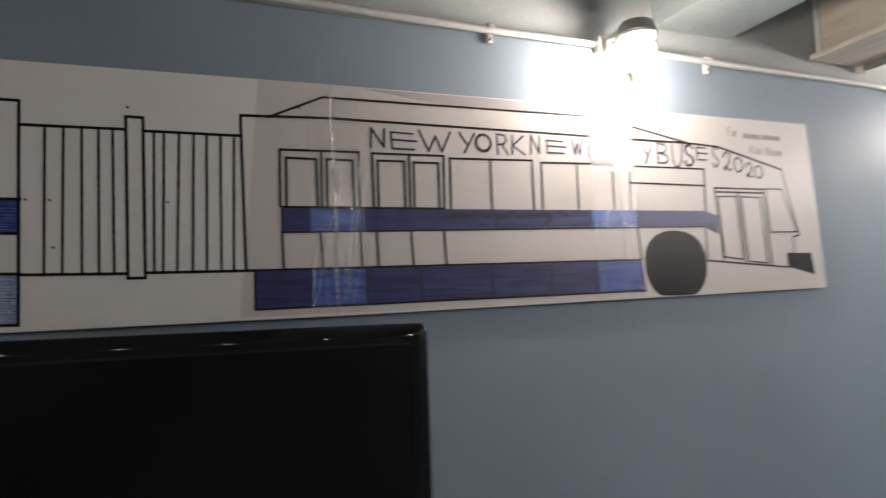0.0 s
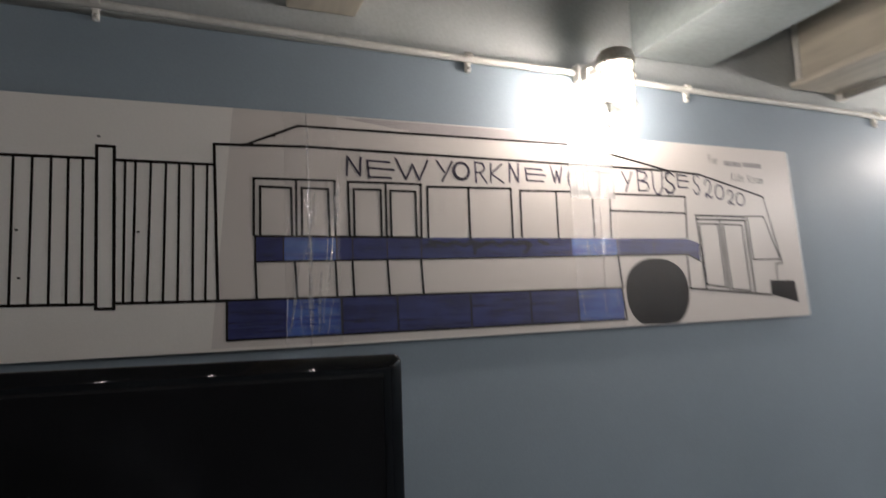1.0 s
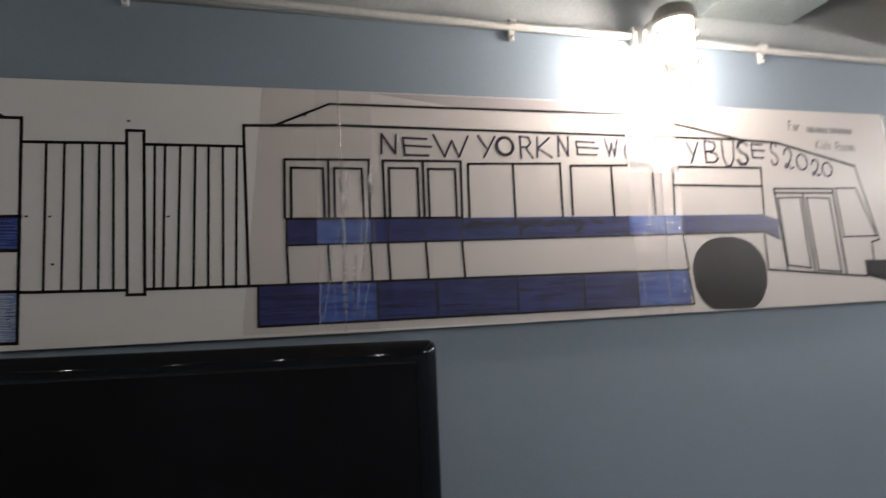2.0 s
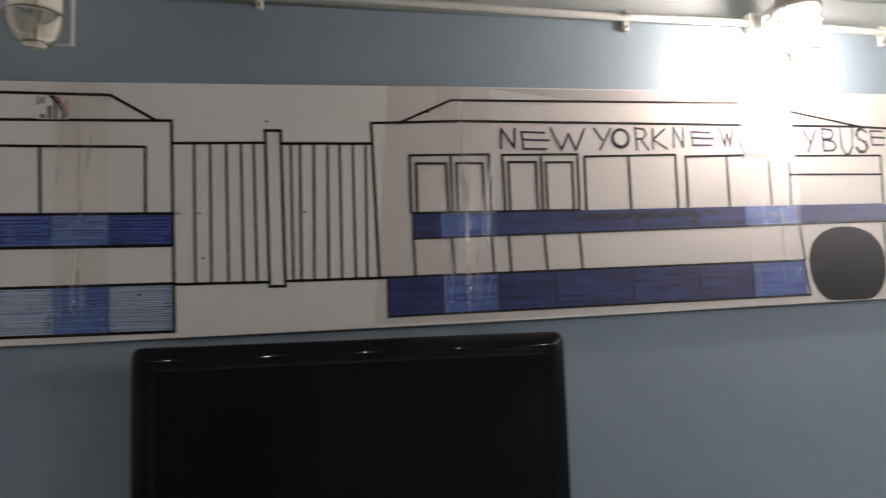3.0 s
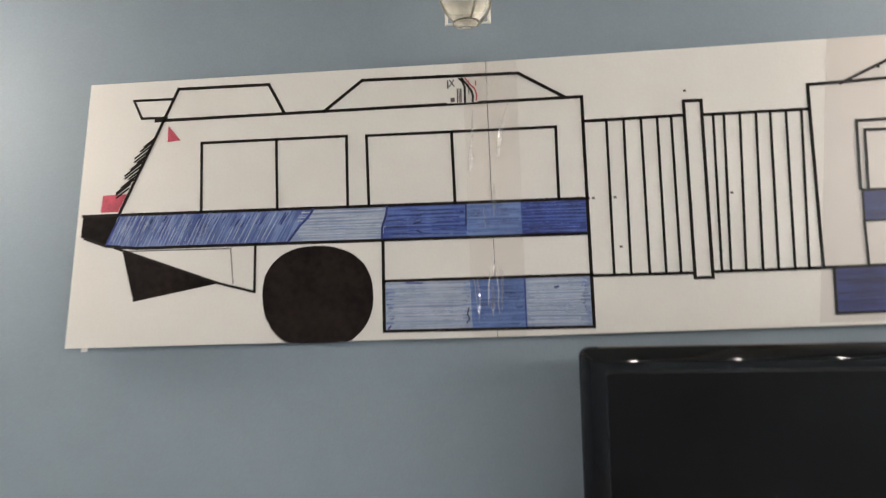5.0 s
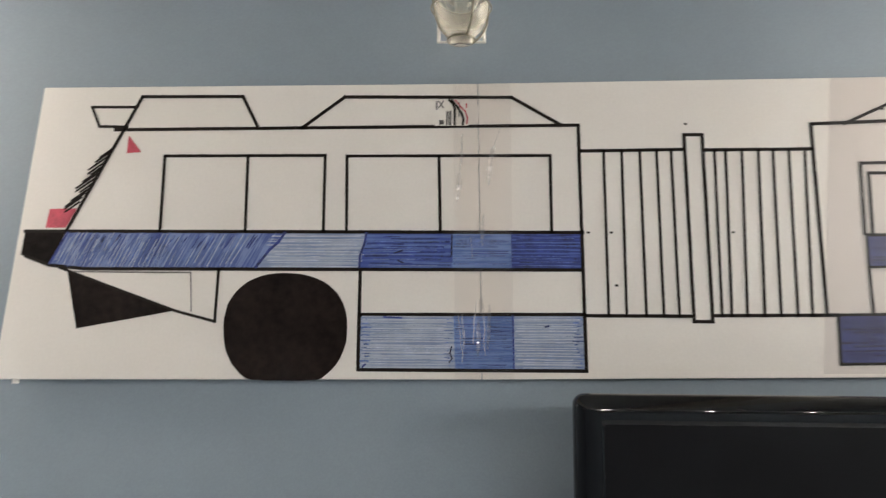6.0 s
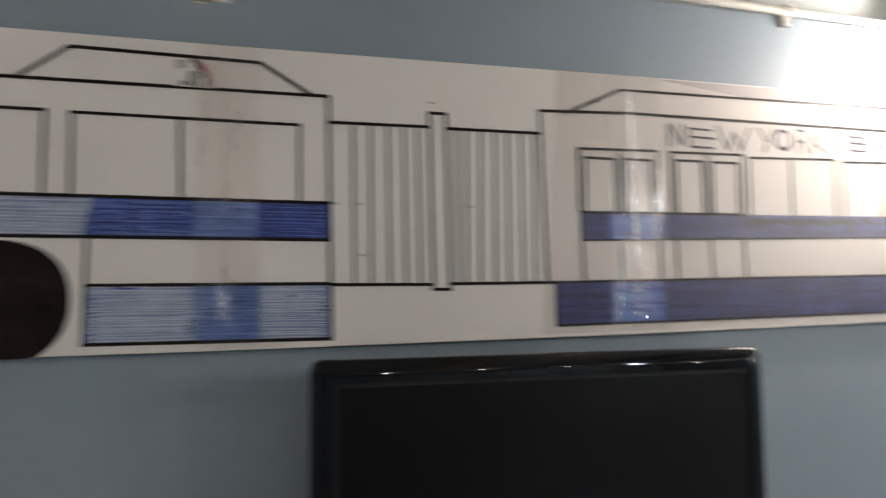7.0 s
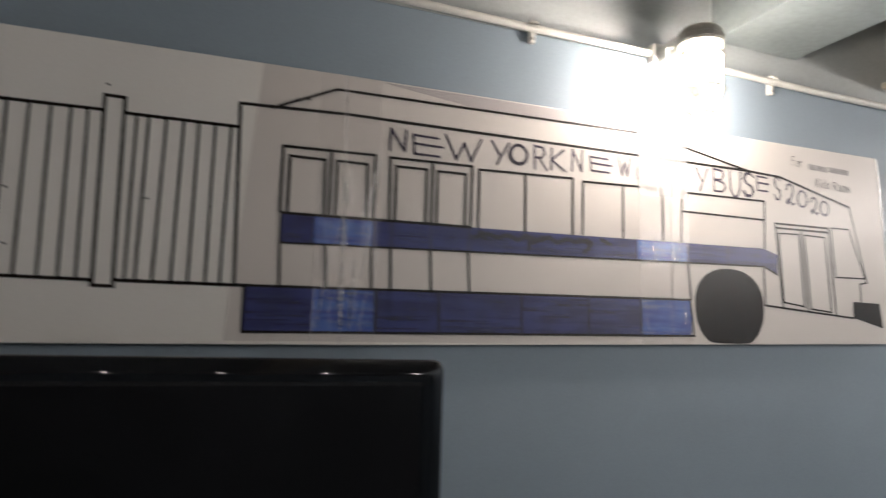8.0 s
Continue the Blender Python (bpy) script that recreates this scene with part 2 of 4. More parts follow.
# ---- helpers for building ----


def part(name, bm, material, parent=None, label=""):
    me = bpy.data.meshes.new(name)
    bm.normal_update()
    bm.to_mesh(me)
    bm.free()
    me.materials.append(material)
    ob = new(name, me)
    if parent:
        ob.parent = parent
    if label:
        ob["label"] = label
    return ob


def smooth(ob):
    for p in ob.data.polygons:
        p.use_smooth = True
    return ob


def box(x0, x1, y0, y1, z0, z1, bevel=0.0, seg=2):
    bm = bmesh.new()
    bmesh.ops.create_cube(bm, size=1, matrix=Matrix.Translation(((x0 + x1) / 2, (y0 + y1) / 2, (z0 + z1) / 2)) @ Matrix.Diagonal((x1 - x0, y1 - y0, z1 - z0, 1)))
    if bevel:
        bmesh.ops.bevel(bm, geom=bm.edges[:], offset=bevel, segments=seg, affect="EDGES", profile=0.5)
    return bm


def lathe(profile, seg=40):
    """A body of revolution about z from rows of radius and height."""
    bm = bmesh.new()
    rings = []
    for r, z in profile:
        rings.append([bm.verts.new((r * math.cos(2 * math.pi * i / seg), r * math.sin(2 * math.pi * i / seg), z)) for i in range(seg)] if r > 1e-5 else [bm.verts.new((0, 0, z))])
    for a, b in zip(rings, rings[1:]):
        for i in range(seg):
            j = (i + 1) % seg
            f = [a[i % len(a)], a[j % len(a)], b[j % len(b)], b[i % len(b)]]
            f = list(dict.fromkeys(f))
            if len(f) > 2:
                bm.faces.new(f)
    bmesh.ops.recalc_face_normals(bm, faces=bm.faces[:])
    return bm


def tube(points, r, seg=10, closed=False, bm=None):
    """A round rod along a line of points."""
    bm = bm or bmesh.new()
    pts = [Vector(p) for p in points]
    rings = []
    for i, p in enumerate(pts):
        a = pts[i - 1] if (i or closed) else p
        b = pts[(i + 1) % len(pts)] if (i < len(pts) - 1 or closed) else p
        d = (b - a).normalized()
        u = d.cross(Vector((0.13, 0.21, 0.97))).normalized()
        if d.cross(Vector((0.13, 0.21, 0.97))).length < 0.05:
            u = d.cross(Vector((1, 0, 0))).normalized()
        v = d.cross(u)
        rings.append([bm.verts.new(p + r * (math.cos(2 * math.pi * k / seg) * u + math.sin(2 * math.pi * k / seg) * v)) for k in range(seg)])
    pairs = list(zip(rings, rings[1:])) + ([(rings[-1], rings[0])] if closed else [])
    for a, b in pairs:
        for k in range(seg):
            bm.faces.new((a[k], a[(k + 1) % seg], b[(k + 1) % seg], b[k]))
    if not closed:
        bm.faces.new(rings[0])
        bm.faces.new(rings[-1])
    bmesh.ops.recalc_face_normals(bm, faces=bm.faces[:])
    return bm


def thing(name, label, category, group="", at=(0, 0, 0), kind=""):
    ob = new(name)
    ob.empty_display_size = 0.05
    ob.location = at
    return tagged(ob, label, category, group, kind)


# ---- room ----
PAPER = 1.45          # front of the boards
WALL_Y = 1.468        # face of the lower wall
SILL_Y, LEDGE = 1.51, 2.219
X0, X1, BACK, TOP = -2.9, 3.1, -3.4, 2.62


def slab(name, x0, x1, y0, y1, z0, z1, material, bevel=0.0, label="", category="wall"):
    return tagged(part(name, box(x0, x1, y0, y1, z0, z1, bevel), material), label, category, kind="structure")


slab("wall_north", X0, X1, WALL_Y, 1.70, 0.0, LEDGE, WALL, 0.004, "blue-grey painted basement wall with a ledge on top")
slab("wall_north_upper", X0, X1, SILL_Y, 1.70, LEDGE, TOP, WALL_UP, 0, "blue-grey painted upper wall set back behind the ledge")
slab("wall_south", X0, X1, BACK - 0.12, BACK, 0.0, TOP, WALL, 0, "blue-grey painted basement wall")
slab("wall_west", X0 - 0.12, X0, BACK - 0.12, 1.70, 0.0, TOP, WALL, 0, "blue-grey painted basement wall")
slab("wall_east", X1, X1 + 0.12, BACK - 0.12, 1.70, 0.0, TOP, WALL, 0, "blue-grey painted basement wall")
slab("floor", X0 - 0.12, X1 + 0.12, BACK - 0.12, 1.70, -0.1, 0.0, FLOOR, 0, "pale grey unseen floor that bounces light up the wall", "floor")
slab("ceiling", X0 - 0.12, X1 + 0.12, BACK - 0.12, 1.70, TOP, TOP + 0.1, CEIL, 0, "off-white painted ceiling above the beams", "ceiling")


def beam(x, w, z, material, label):
    """A deep boxed beam square to the wall."""
    b = thing("ceiling_beam", label, "beam", "ceiling beams", (x, 0, z))
    part("beam_body", box(-w / 2, w / 2, BACK + 0.01, SILL_Y - 0.004, 0, TOP - z - 0.003, 0.004), material, b)
    return b


beam(0.404, 0.165, 2.314, BEAM, "tan painted timber ceiling beam square to the wall")
beam(-1.45, 0.165, 2.314, BEAM, "tan painted timber ceiling beam square to the wall")
duct = thing("air_duct", "grey-blue painted sheet-metal duct under the ceiling", "duct", at=(1.449, 0, 2.319))
part("duct_body", box(-0.143, 0.143, BACK + 0.01, SILL_Y - 0.004, 0, TOP - 2.319 - 0.003, 0.003), DUCT, duct)
for sx in (-1,):
    part("duct_seam", box(sx * 0.143 - 0.004, sx * 0.143 + 0.004, BACK + 0.02, SILL_Y - 0.006, -0.005, 0.006, 0.002), DUCT, duct, "folded metal corner seam")
j2 = thing("ceiling_beam", "tan timber beam with a wider board nailed under it", "beam", "ceiling beams", (2.03, 0, 2.306))
part("beam_body", box(-0.066, 0.075, BACK + 0.01, SILL_Y - 0.004, 0.0, TOP - 2.309, 0.004), BEAM, j2)
part("bottom_board", box(-0.113, 0.105, BACK + 0.01, SILL_Y - 0.012, -0.02, -0.0005, 0.004), BEAM, j2)
part("corner_bead", box(-0.074, -0.066, SILL_Y - 0.025, SILL_Y - 0.005, 0.0, TOP - 2.309, 0.003), WHITE_PVC, j2, "pale strip at the wall end")
run = thing("conduit_run", "thin grey conduit running under the timber beam", "conduit", at=(2.150, 0, 2.281))
smooth(part("pipe", tube([(0, SILL_Y - 0.02, 0), (0, 0.5, 0.004), (0, BACK + 0.05, 0)], 0.012, 12), STEEL, run))
part("end_cap", box(-0.014, 0.014, SILL_Y - 0.03, SILL_Y - 0.003, -0.014, 0.014, 0.003), WHITE_PVC, run)

# ---- conduit along the wall ----
PIPE = [(-3.1, 2.235), (-1.4, 2.239), (-0.45, 2.241), (-0.1, 2.238), (0.2, 2.231), (0.45, 2.227), (0.75, 2.225), (1.06, 2.222), (1.45, 2.2175), (1.8, 2.2135), (2.25, 2.209), (3.0, 2.205), (4.15, 2.203)]
PIPE_Y = 1.4565


def pipe_z(x):
    for (a, za), (b, zb) in zip(PIPE, PIPE[1:]):
        if a <= x <= b:
            return za + (zb - za) * (x - a) / (b - a)
    return 2.2


pipe = thing("wall_conduit", "white painted conduit running along the top of the wall", "conduit")
for a, b in ((X0 + 0.01, -2.012), (-1.948, -0.473), (-0.409, 1.071), (1.135, 2.648), (2.712, X1 - 0.01)):
    pts = [(x, PIPE_Y, pipe_z(x) + 0.0015 * math.sin(7 * x)) for x in np.linspace(a, b, max(6, int((b - a) / 0.1)))]
    smooth(part("pipe", tube(pts, 0.0085, 12), WHITE_PVC, pipe))


def clip(x):
    c = thing("conduit_clip", "white plastic conduit clip screwed to the wall", "clip", "conduit clips", (x, PIPE_Y, pipe_z(x)))
    ring = [(0, 0.0125 * math.cos(a), 0.0125 * math.sin(a)) for a in np.linspace(-1.4, 3.6, 12)]
    b = bmesh.new()
    for dx in (-0.006, -0.002, 0.002, 0.006):
        tube([(dx, p[1], p[2]) for p in ring], 0.003, 6, bm=b)
    part("saddle", b, WHITE_PVC, c)
    part("tail", box(-0.007, 0.007, 0.001, 0.0135, -0.034, -0.008, 0.003), WHITE_PVC, c)
    part("screw", lathe([(0, 0.004), (0.0035, 0.003), (0.004, 0), (0.004, -0.004)], 10), STEEL, c).matrix_basis = pose(0, 0.001, -0.025, 90)
    return c


for x in (-2.45, -1.5, -0.065, 0.761, 1.452, 2.248, 2.95):
    clip(x)


def wall_lamp(x, z, bulb, label, at=None, turn=0):
    """Jelly-jar lamp hanging from a straight arm: cap, jar, bulb and a wire guard."""
    off = 0.143
    g = thing("wall_lamp", label, "wall lamp", "caged wall lamps", at or (x, WALL_Y - off, z))
    g.rotation_euler = (0, 0, radians(turn))
    cap = smooth(part("cap", lathe([(0, 0.103), (0.022, 0.102), (0.038, 0.098), (0.045, 0.090), (0.047, 0.080), (0.047, 0.062), (0.044, 0.060), (0.044, 0.066), (0, 0.066)]), STEEL, g))
    part("cap_band", lathe([(0.0465, 0.079), (0.049, 0.077), (0.049, 0.067), (0.0465, 0.065)]), STEEL, cap)
    part("arm", box(-0.025, 0.025, 0.036, off - 0.02, 0.058, 0.100, 0.008), WHITE_PVC, g, "white arm to the wall")
    part("wall_box", box(-0.034, 0.034, off - 0.030, off - 0.001, 0.064, 0.112, 0.006), WHITE_PVC, g, "white junction box on the wall")
    jar = part("jar", lathe([(0.040, 0.066), (0.043, 0.03), (0.043, -0.035), (0.041, -0.055), (0.033, -0.075), (0.020, -0.087), (0.018, -0.096), (0, -0.096), (0, -0.092), (0.016, -0.092), (0.018, -0.084), (0.030, -0.072), (0.038, -0.053), (0.040, -0.034), (0.040, 0.03), (0.037, 0.066)]), JAR, g, "clear glass jar")
    smooth(jar).visible_shadow = False
    smooth(part("bulb", lathe([(0.013, 0.068), (0.015, 0.046), (0.023, 0.028), (0.028, 0.010), (0.028, -0.008), (0.022, -0.022), (0.011, -0.030), (0, -0.032)], 24), bulb, g))
    for k, zz in enumerate((0.034, -0.040)):
        ring = [(0.0475 * math.cos(a), 0.0475 * math.sin(a), zz) for a in np.linspace(0, 2 * math.pi, 33)[:-1]]
        smooth(part("guard_ring", tube(ring, 0.0016, 6, True), WIRE, g))
    foot = [(0.0215 * math.cos(a), 0.0215 * math.sin(a), -0.092) for a in np.linspace(0, 2 * math.pi, 25)[:-1]]
    smooth(part("guard_ring", tube(foot, 0.0018, 6, True), WIRE, g))
    for a in (0.4, 0.4 + math.pi / 2, 0.4 + math.pi, 0.4 + 1.5 * math.pi):
        c, s = math.cos(a), math.sin(a)
        smooth(part("guard_wire", tube([(r * c, r * s, zz) for r, zz in ((0.048, 0.066), (0.0475, 0.034), (0.0475, -0.04), (0.044, -0.06), (0.036, -0.078), (0.0215, -0.092))], 0.0019, 6), WIRE, g))
    b = bmesh.new()
    yy = 0.066
    tube([(-0.037, yy, 0.075), (-0.037, yy, -0.066), (0.039, yy, -0.066), (0.039, yy, 0.075)], 0.0036, 8, bm=b)
    tube([(-0.037, yy, 0.075), (-0.024, yy - 0.006, 0.078)], 0.0030, 8, bm=b)
    tube([(0.039, yy, 0.075), (0.024, yy - 0.006, 0.078)], 0.0030, 8, bm=b)
    part("bracket", b, WHITE_PVC, g, "white square wire bracket behind the jar")
    return g


LIT_LABEL = "lit caged jar lamp with a round cap; those on the side walls are added"
wall_lamp(1.103, 2.132, LIT, LIT_LABEL)
wall_lamp(2.68, 2.12, LIT, LIT_LABEL)
wall_lamp(-1.98, 2.138, LIT, LIT_LABEL)
# unseen lamps added on both side walls as fill light
for ly in (0.35, -0.45, -1.25):
    wall_lamp(0, 0, LIT_FILL, LIT_LABEL, (X1 - 0.143, ly, 2.13), -90)
wall_lamp(0, 0, LIT, LIT_LABEL, (X0 + 0.143, 0.35, 2.13), 90)
wall_lamp(-0.441, 2.148, OPAL, "unlit caged clear-glass jar lamp on the wall")

# ---- track of small spots behind the camera ----
TRACK_Y = -1.2
track = thing("light_track", "white ceiling light track across the room", "light track", at=(0.3, TRACK_Y, 2.29))
part("rail", box(-2.0, 2.5, -0.018, 0.018, 0.0, 0.024, 0.004), WHITE_PVC, track)
for sx in (-1.8, -0.6, 0.6, 1.8):
    part("hanger", box(sx - 0.01, sx + 0.01, -0.01, 0.01, 0.024, TOP - 2.29 - 0.002), WHITE_PVC, track)


def track_spot(x, r, watts, colour, tilt, bulb, label):
    """A bulb in a holder under the track, r the radius of its bright face."""
    k = r / 0.0175
    s = thing("track_spot", label, "spot lamp", "track spots", (x, TRACK_Y, 2.262))
    smooth(part("holder", lathe([(0, 0.0275), (0.016, 0.027), (0.018 * k, 0.01), (0.020 * k, -0.002), (0.019 * k, -0.002), (0.0, 0.004)], 20), WHITE_PVC, s))
    smooth(part("bulb", lathe([(0.014 * k, 0.000), (0.013 * k, -0.010), (0.009 * k, -0.016), (0, -0.018)], 20), bulb, s))
    lamp = bpy.data.lights.new("spot_light", "AREA")
    lamp.shape, lamp.size, lamp.spread = "DISK", 2 * r, radians(166)
    lamp.energy, lamp.color = watts, colour
    lo = new("spot_light", lamp)
    lo.parent, lo.location, lo.rotation_euler = s, (0, 0.006, -0.022), (radians(tilt), 0, 0)


# the spot at 2.68 is added, so that the tape pleats have one to mirror
for x in (-1.55, -0.985, -0.42, 0.145, 0.71, 1.24, 2.12, 2.68):
    track_spot(x, 0.0175, TRACK_WATTS, WARM, 20, SPOT_LIT, "small lit white spot bulb under the track")
track_spot(1.70, 0.055, COOL_WATTS, (0.80, 0.95, 1.0), 12, COOL_LIT, "wide cool-white lamp under the track")

# ---- television ----
TVX0, TVX1, TVZ1, TVZ0, TVY = -0.393, 0.393, 1.512, 1.035, -0.014


def loop(x0, x1, z0, z1, r, seg=7):
    pts = []
    for cx, cz, a0 in ((x1 - r, z1 - r, 0), (x0 + r, z1 - r, 90), (x0 + r, z0 + r, 180), (x1 - r, z0 + r, 270)):
        pts += [(cx + r * math.cos(radians(a0 + 90 * k / seg)), cz + r * math.sin(radians(a0 + 90 * k / seg))) for k in range(seg + 1)]
    return pts


tv = thing("television", "black flat-screen television, switched off, mounted on the wall", "television", at=(0.118, 1.310, 0))
tv.rotation_euler = (0, 0, radians(-1.6))
bm = bmesh.new()
rings = []
for inset, y in ((0.010, TVY + 0.055), (0.002, TVY + 0.045), (0.0, TVY + 0.030), (0.0, TVY + 0.014), (0.0015, TVY + 0.0105), (0.005, TVY + 0.0075), (0.010, TVY + 0.0050), (0.016, TVY + 0.0027), (0.022, TVY + 0.0012), (0.028, TVY + 0.0003), (0.034, TVY + 0.0002), (0.038, TVY + 0.0008), (0.041, TVY + 0.0020), (0.0425, TVY + 0.0045)):
    rings.append([bm.verts.new((x, y, z)) for x, z in loop(TVX0 + inset, TVX1 - inset, TVZ0 + inset, TVZ1 - inset, max(0.017 - inset * 0.3, 0.004))])
for a, b in zip(rings, rings[1:]):
    for i in range(len(a)):
        j = (i + 1) % len(a)
        bm.faces.new((a[i], a[j], b[j], b[i]))
bmesh.ops.recalc_face_normals(bm, faces=bm.faces[:])
smooth(part("bezel", bm, BLACK_GLOSS, tv, "glossy black bezel with a rounded edge"))
part("screen", box(TVX0 + 0.0415, TVX1 - 0.0415, TVY + 0.0026, TVY + 0.02, TVZ0 + 0.0415, TVZ1 - 0.0415), SCREEN, tv, "dark matt screen")
part("back_housing", box(TVX0 + 0.012, TVX1 - 0.012, TVY + 0.03, TVY + 0.092, TVZ0 + 0.012, TVZ1 - 0.014, 0.012), BLACK_MATT, tv)
part("wall_mount", box(-0.14, 0.14, TVY + 0.093, 0.154, 1.15, 1.40, 0.004), BLACK_MATT, tv)

# ---- long drawing of an articulated bus on four joined boards ----
banner = thing("bus_drawing", "felt-tip drawing of a blue-striped bus on four taped boards", "poster")
SEAMS_TOP = [(-1.179, 2.026), (-0.411, 2.032), (0.354, 2.044), (1.118, 2.052), (1.808, 2.057)]
SEAMS_LOW = [(-1.231, 1.516), (-0.404, 1.521), (0.361, 1.530), (1.121, 1.545), (1.841, 1.560)]
for k in range(4):
    tl, tr, bl, br = SEAMS_TOP[k], SEAMS_TOP[k + 1], SEAMS_LOW[k], SEAMS_LOW[k + 1]
    bm = bmesh.new()
    g0, g1 = (0.0006 if k else 0.0), (0.0006 if k < 3 else 0.0)
    quad = [(tl[0] + g0, tl[1]), (bl[0] + g0, bl[1]), (br[0] - g1, br[1]), (tr[0] - g1, tr[1])]
    f = [bm.verts.new((x, PAPER, z)) for x, z in quad]
    b = [bm.verts.new((x, PAPER + 0.005, z)) for x, z in quad]
    bm.faces.new(f)
    bm.faces.new(b[::-1])
    for i in range(4):
        bm.faces.new((f[i], b[i], b[(i + 1) % 4], f[(i + 1) % 4]))
    bmesh.ops.recalc_face_normals(bm, faces=bm.faces[:])
    bmesh.ops.bevel(bm, geom=bm.edges[:], offset=0.0008, segments=1, affect="EDGES")
    part("board", bm, BOARD, banner, "white foam board")
for x, z in ((-1.12, 1.60), (-1.10, 1.95), (-0.41, 1.55), (-0.41, 1.98), (0.36, 1.56), (0.36, 1.98), (1.12, 1.58), (1.12, 1.98), (1.74, 1.60), (1.72, 2.0)):
    part("mounting_pad", box(x - 0.015, x + 0.015, PAPER + 0.0045, WALL_Y + 0.0005, z - 0.015, z + 0.015), FOAM, banner)

LINE = 0.0060
rng = random.Random(5)


def stroke(bm, pts, w=LINE, lift=0.0006, wob=0.05):
    """A felt-tip line through points of the sheet, with a slightly uneven width."""
    y = PAPER - lift
    for (x0, z0), (x1, z1) in zip(pts, pts[1:]):
        d = math.hypot(x1 - x0, z1 - z0)
        if d < 1e-6:
            continue
        ux, uz = (x1 - x0) / d, (z1 - z0) / d
        e = w * 0.42
        n = max(1, int(d / 0.03))
        prev = None
        for i in range(n + 1):
            s = -e + (d + 2 * e) * i / n
            h = w / 2 * (1 + rng.uniform(-wob, wob))
            h2 = w / 2 * (1 + rng.uniform(-wob, wob))
            row = (bm.verts.new((x0 + ux * s - uz * h, y, z0 + uz * s + ux * h)), bm.verts.new((x0 + ux * s + uz * h2, y, z0 + uz * s - ux * h2)))
            if prev:
                bm.faces.new((prev[0], prev[1], row[1], row[0]))
            prev = row
        y -= 0.00003


def drawn(name, lines, material=INK, label="", w=LINE, lift=0.0006, parent=None):
    bm = bmesh.new()
    for pts in lines:
        stroke(bm, pts, w, lift)
    return part(name, bm, material, parent or banner, label)


def filled(name, pts, material, label="", lift=0.0003):
    bm = bmesh.new()
    bm.faces.new([bm.verts.new((x, PAPER - lift, z)) for x, z in pts])
    ob = part(name, bm, material, banner, label)
    if ob.data.polygons[0].normal.y > 0:
        ob.data.flip_normals()
    return ob


# rear car
drawn("rear_roof_line", [[(-1.048, 1.949), (-0.237, 1.957)], [(-0.237, 1.957), (-0.230, 1.536)]])
drawn("rear_slope_line", [[(-1.002, 2.009), (-1.122, 1.770)]])
drawn("spoiler_outline", [[(-1.014, 1.990), (-1.091, 1.990), (-1.076, 1.955), (-1.026, 1.954)]], w=0.005)
drawn("roof_hump_outline", [[(-1.002, 2.009), (-0.824, 2.009), (-0.795, 1.953)]])
drawn("roof_hump_outline", [[(-0.718, 1.952), (-0.644, 2.008), (-0.352, 2.007), (-0.268, 1.958)]])
for xs, xb in (((-0.957, -0.811, -0.676), (-0.959, -0.811, -0.676)), ((-0.638, -0.478, -0.286), (-0.636, -0.475, -0.285))):
    drawn("window_outline", [[(xs[0], 1.902), (xs[2], 1.903)]] + [[(a, 1.902), (b, 1.769)] for a, b in zip(xs, xb)], w=0.0054)
drawn("stripe_edge", [[(-1.194, 1.769), (-0.232, 1.769)], [(-1.190, 1.7255), (-1.148, 1.710), (-1.087, 1.704), (-0.233, 1.705)]])
filled("stripe_tip", [(-1.194, 1.769), (-1.122, 1.769), (-1.148, 1.711), (-1.199, 1.728)], INK_WIDE, "black stripe tip")
filled("blue_field", [(-1.122, 1.768), (-0.741, 1.768), (-0.790, 1.705), (-1.105, 1.705), (-1.148, 1.711)], BLUE_SLANT, "slanted blue felt-tip hatching")
filled("blue_field", [(-0.741, 1.768), (-0.603, 1.768), (-0.612, 1.706), (-0.790, 1.706)], BLUE_PALE, "pale blue felt-tip rows")
filled("blue_field", [(-0.603, 1.768), (-0.454, 1.768), (-0.454, 1.706), (-0.612, 1.706)], BLUE_MID, "blue felt-tip rows")
filled("blue_field", [(-0.454, 1.768), (-0.352, 1.768), (-0.352, 1.706), (-0.454, 1.706)], BLUE_TAPE, "smooth blue felt-tip")
filled("blue_field", [(-0.352, 1.768), (-0.233, 1.768), (-0.233, 1.706), (-0.352, 1.706)], BLUE_DEEP, "deep blue felt-tip rows")
filled("blue_field", [(-0.610, 1.628), (-0.452, 1.628), (-0.449, 1.537), (-0.612, 1.537)], BLUE_PALE, "pale blue felt-tip rows")
filled("blue_field", [(-0.452, 1.628), (-0.353, 1.629), (-0.351, 1.537), (-0.449, 1.537)], BLUE_TAPE, "smooth blue felt-tip")
filled("blue_field", [(-0.353, 1.629), (-0.231, 1.629), (-0.231, 1.537), (-0.351, 1.537)], BLUE_PALE, "pale blue felt-tip rows")


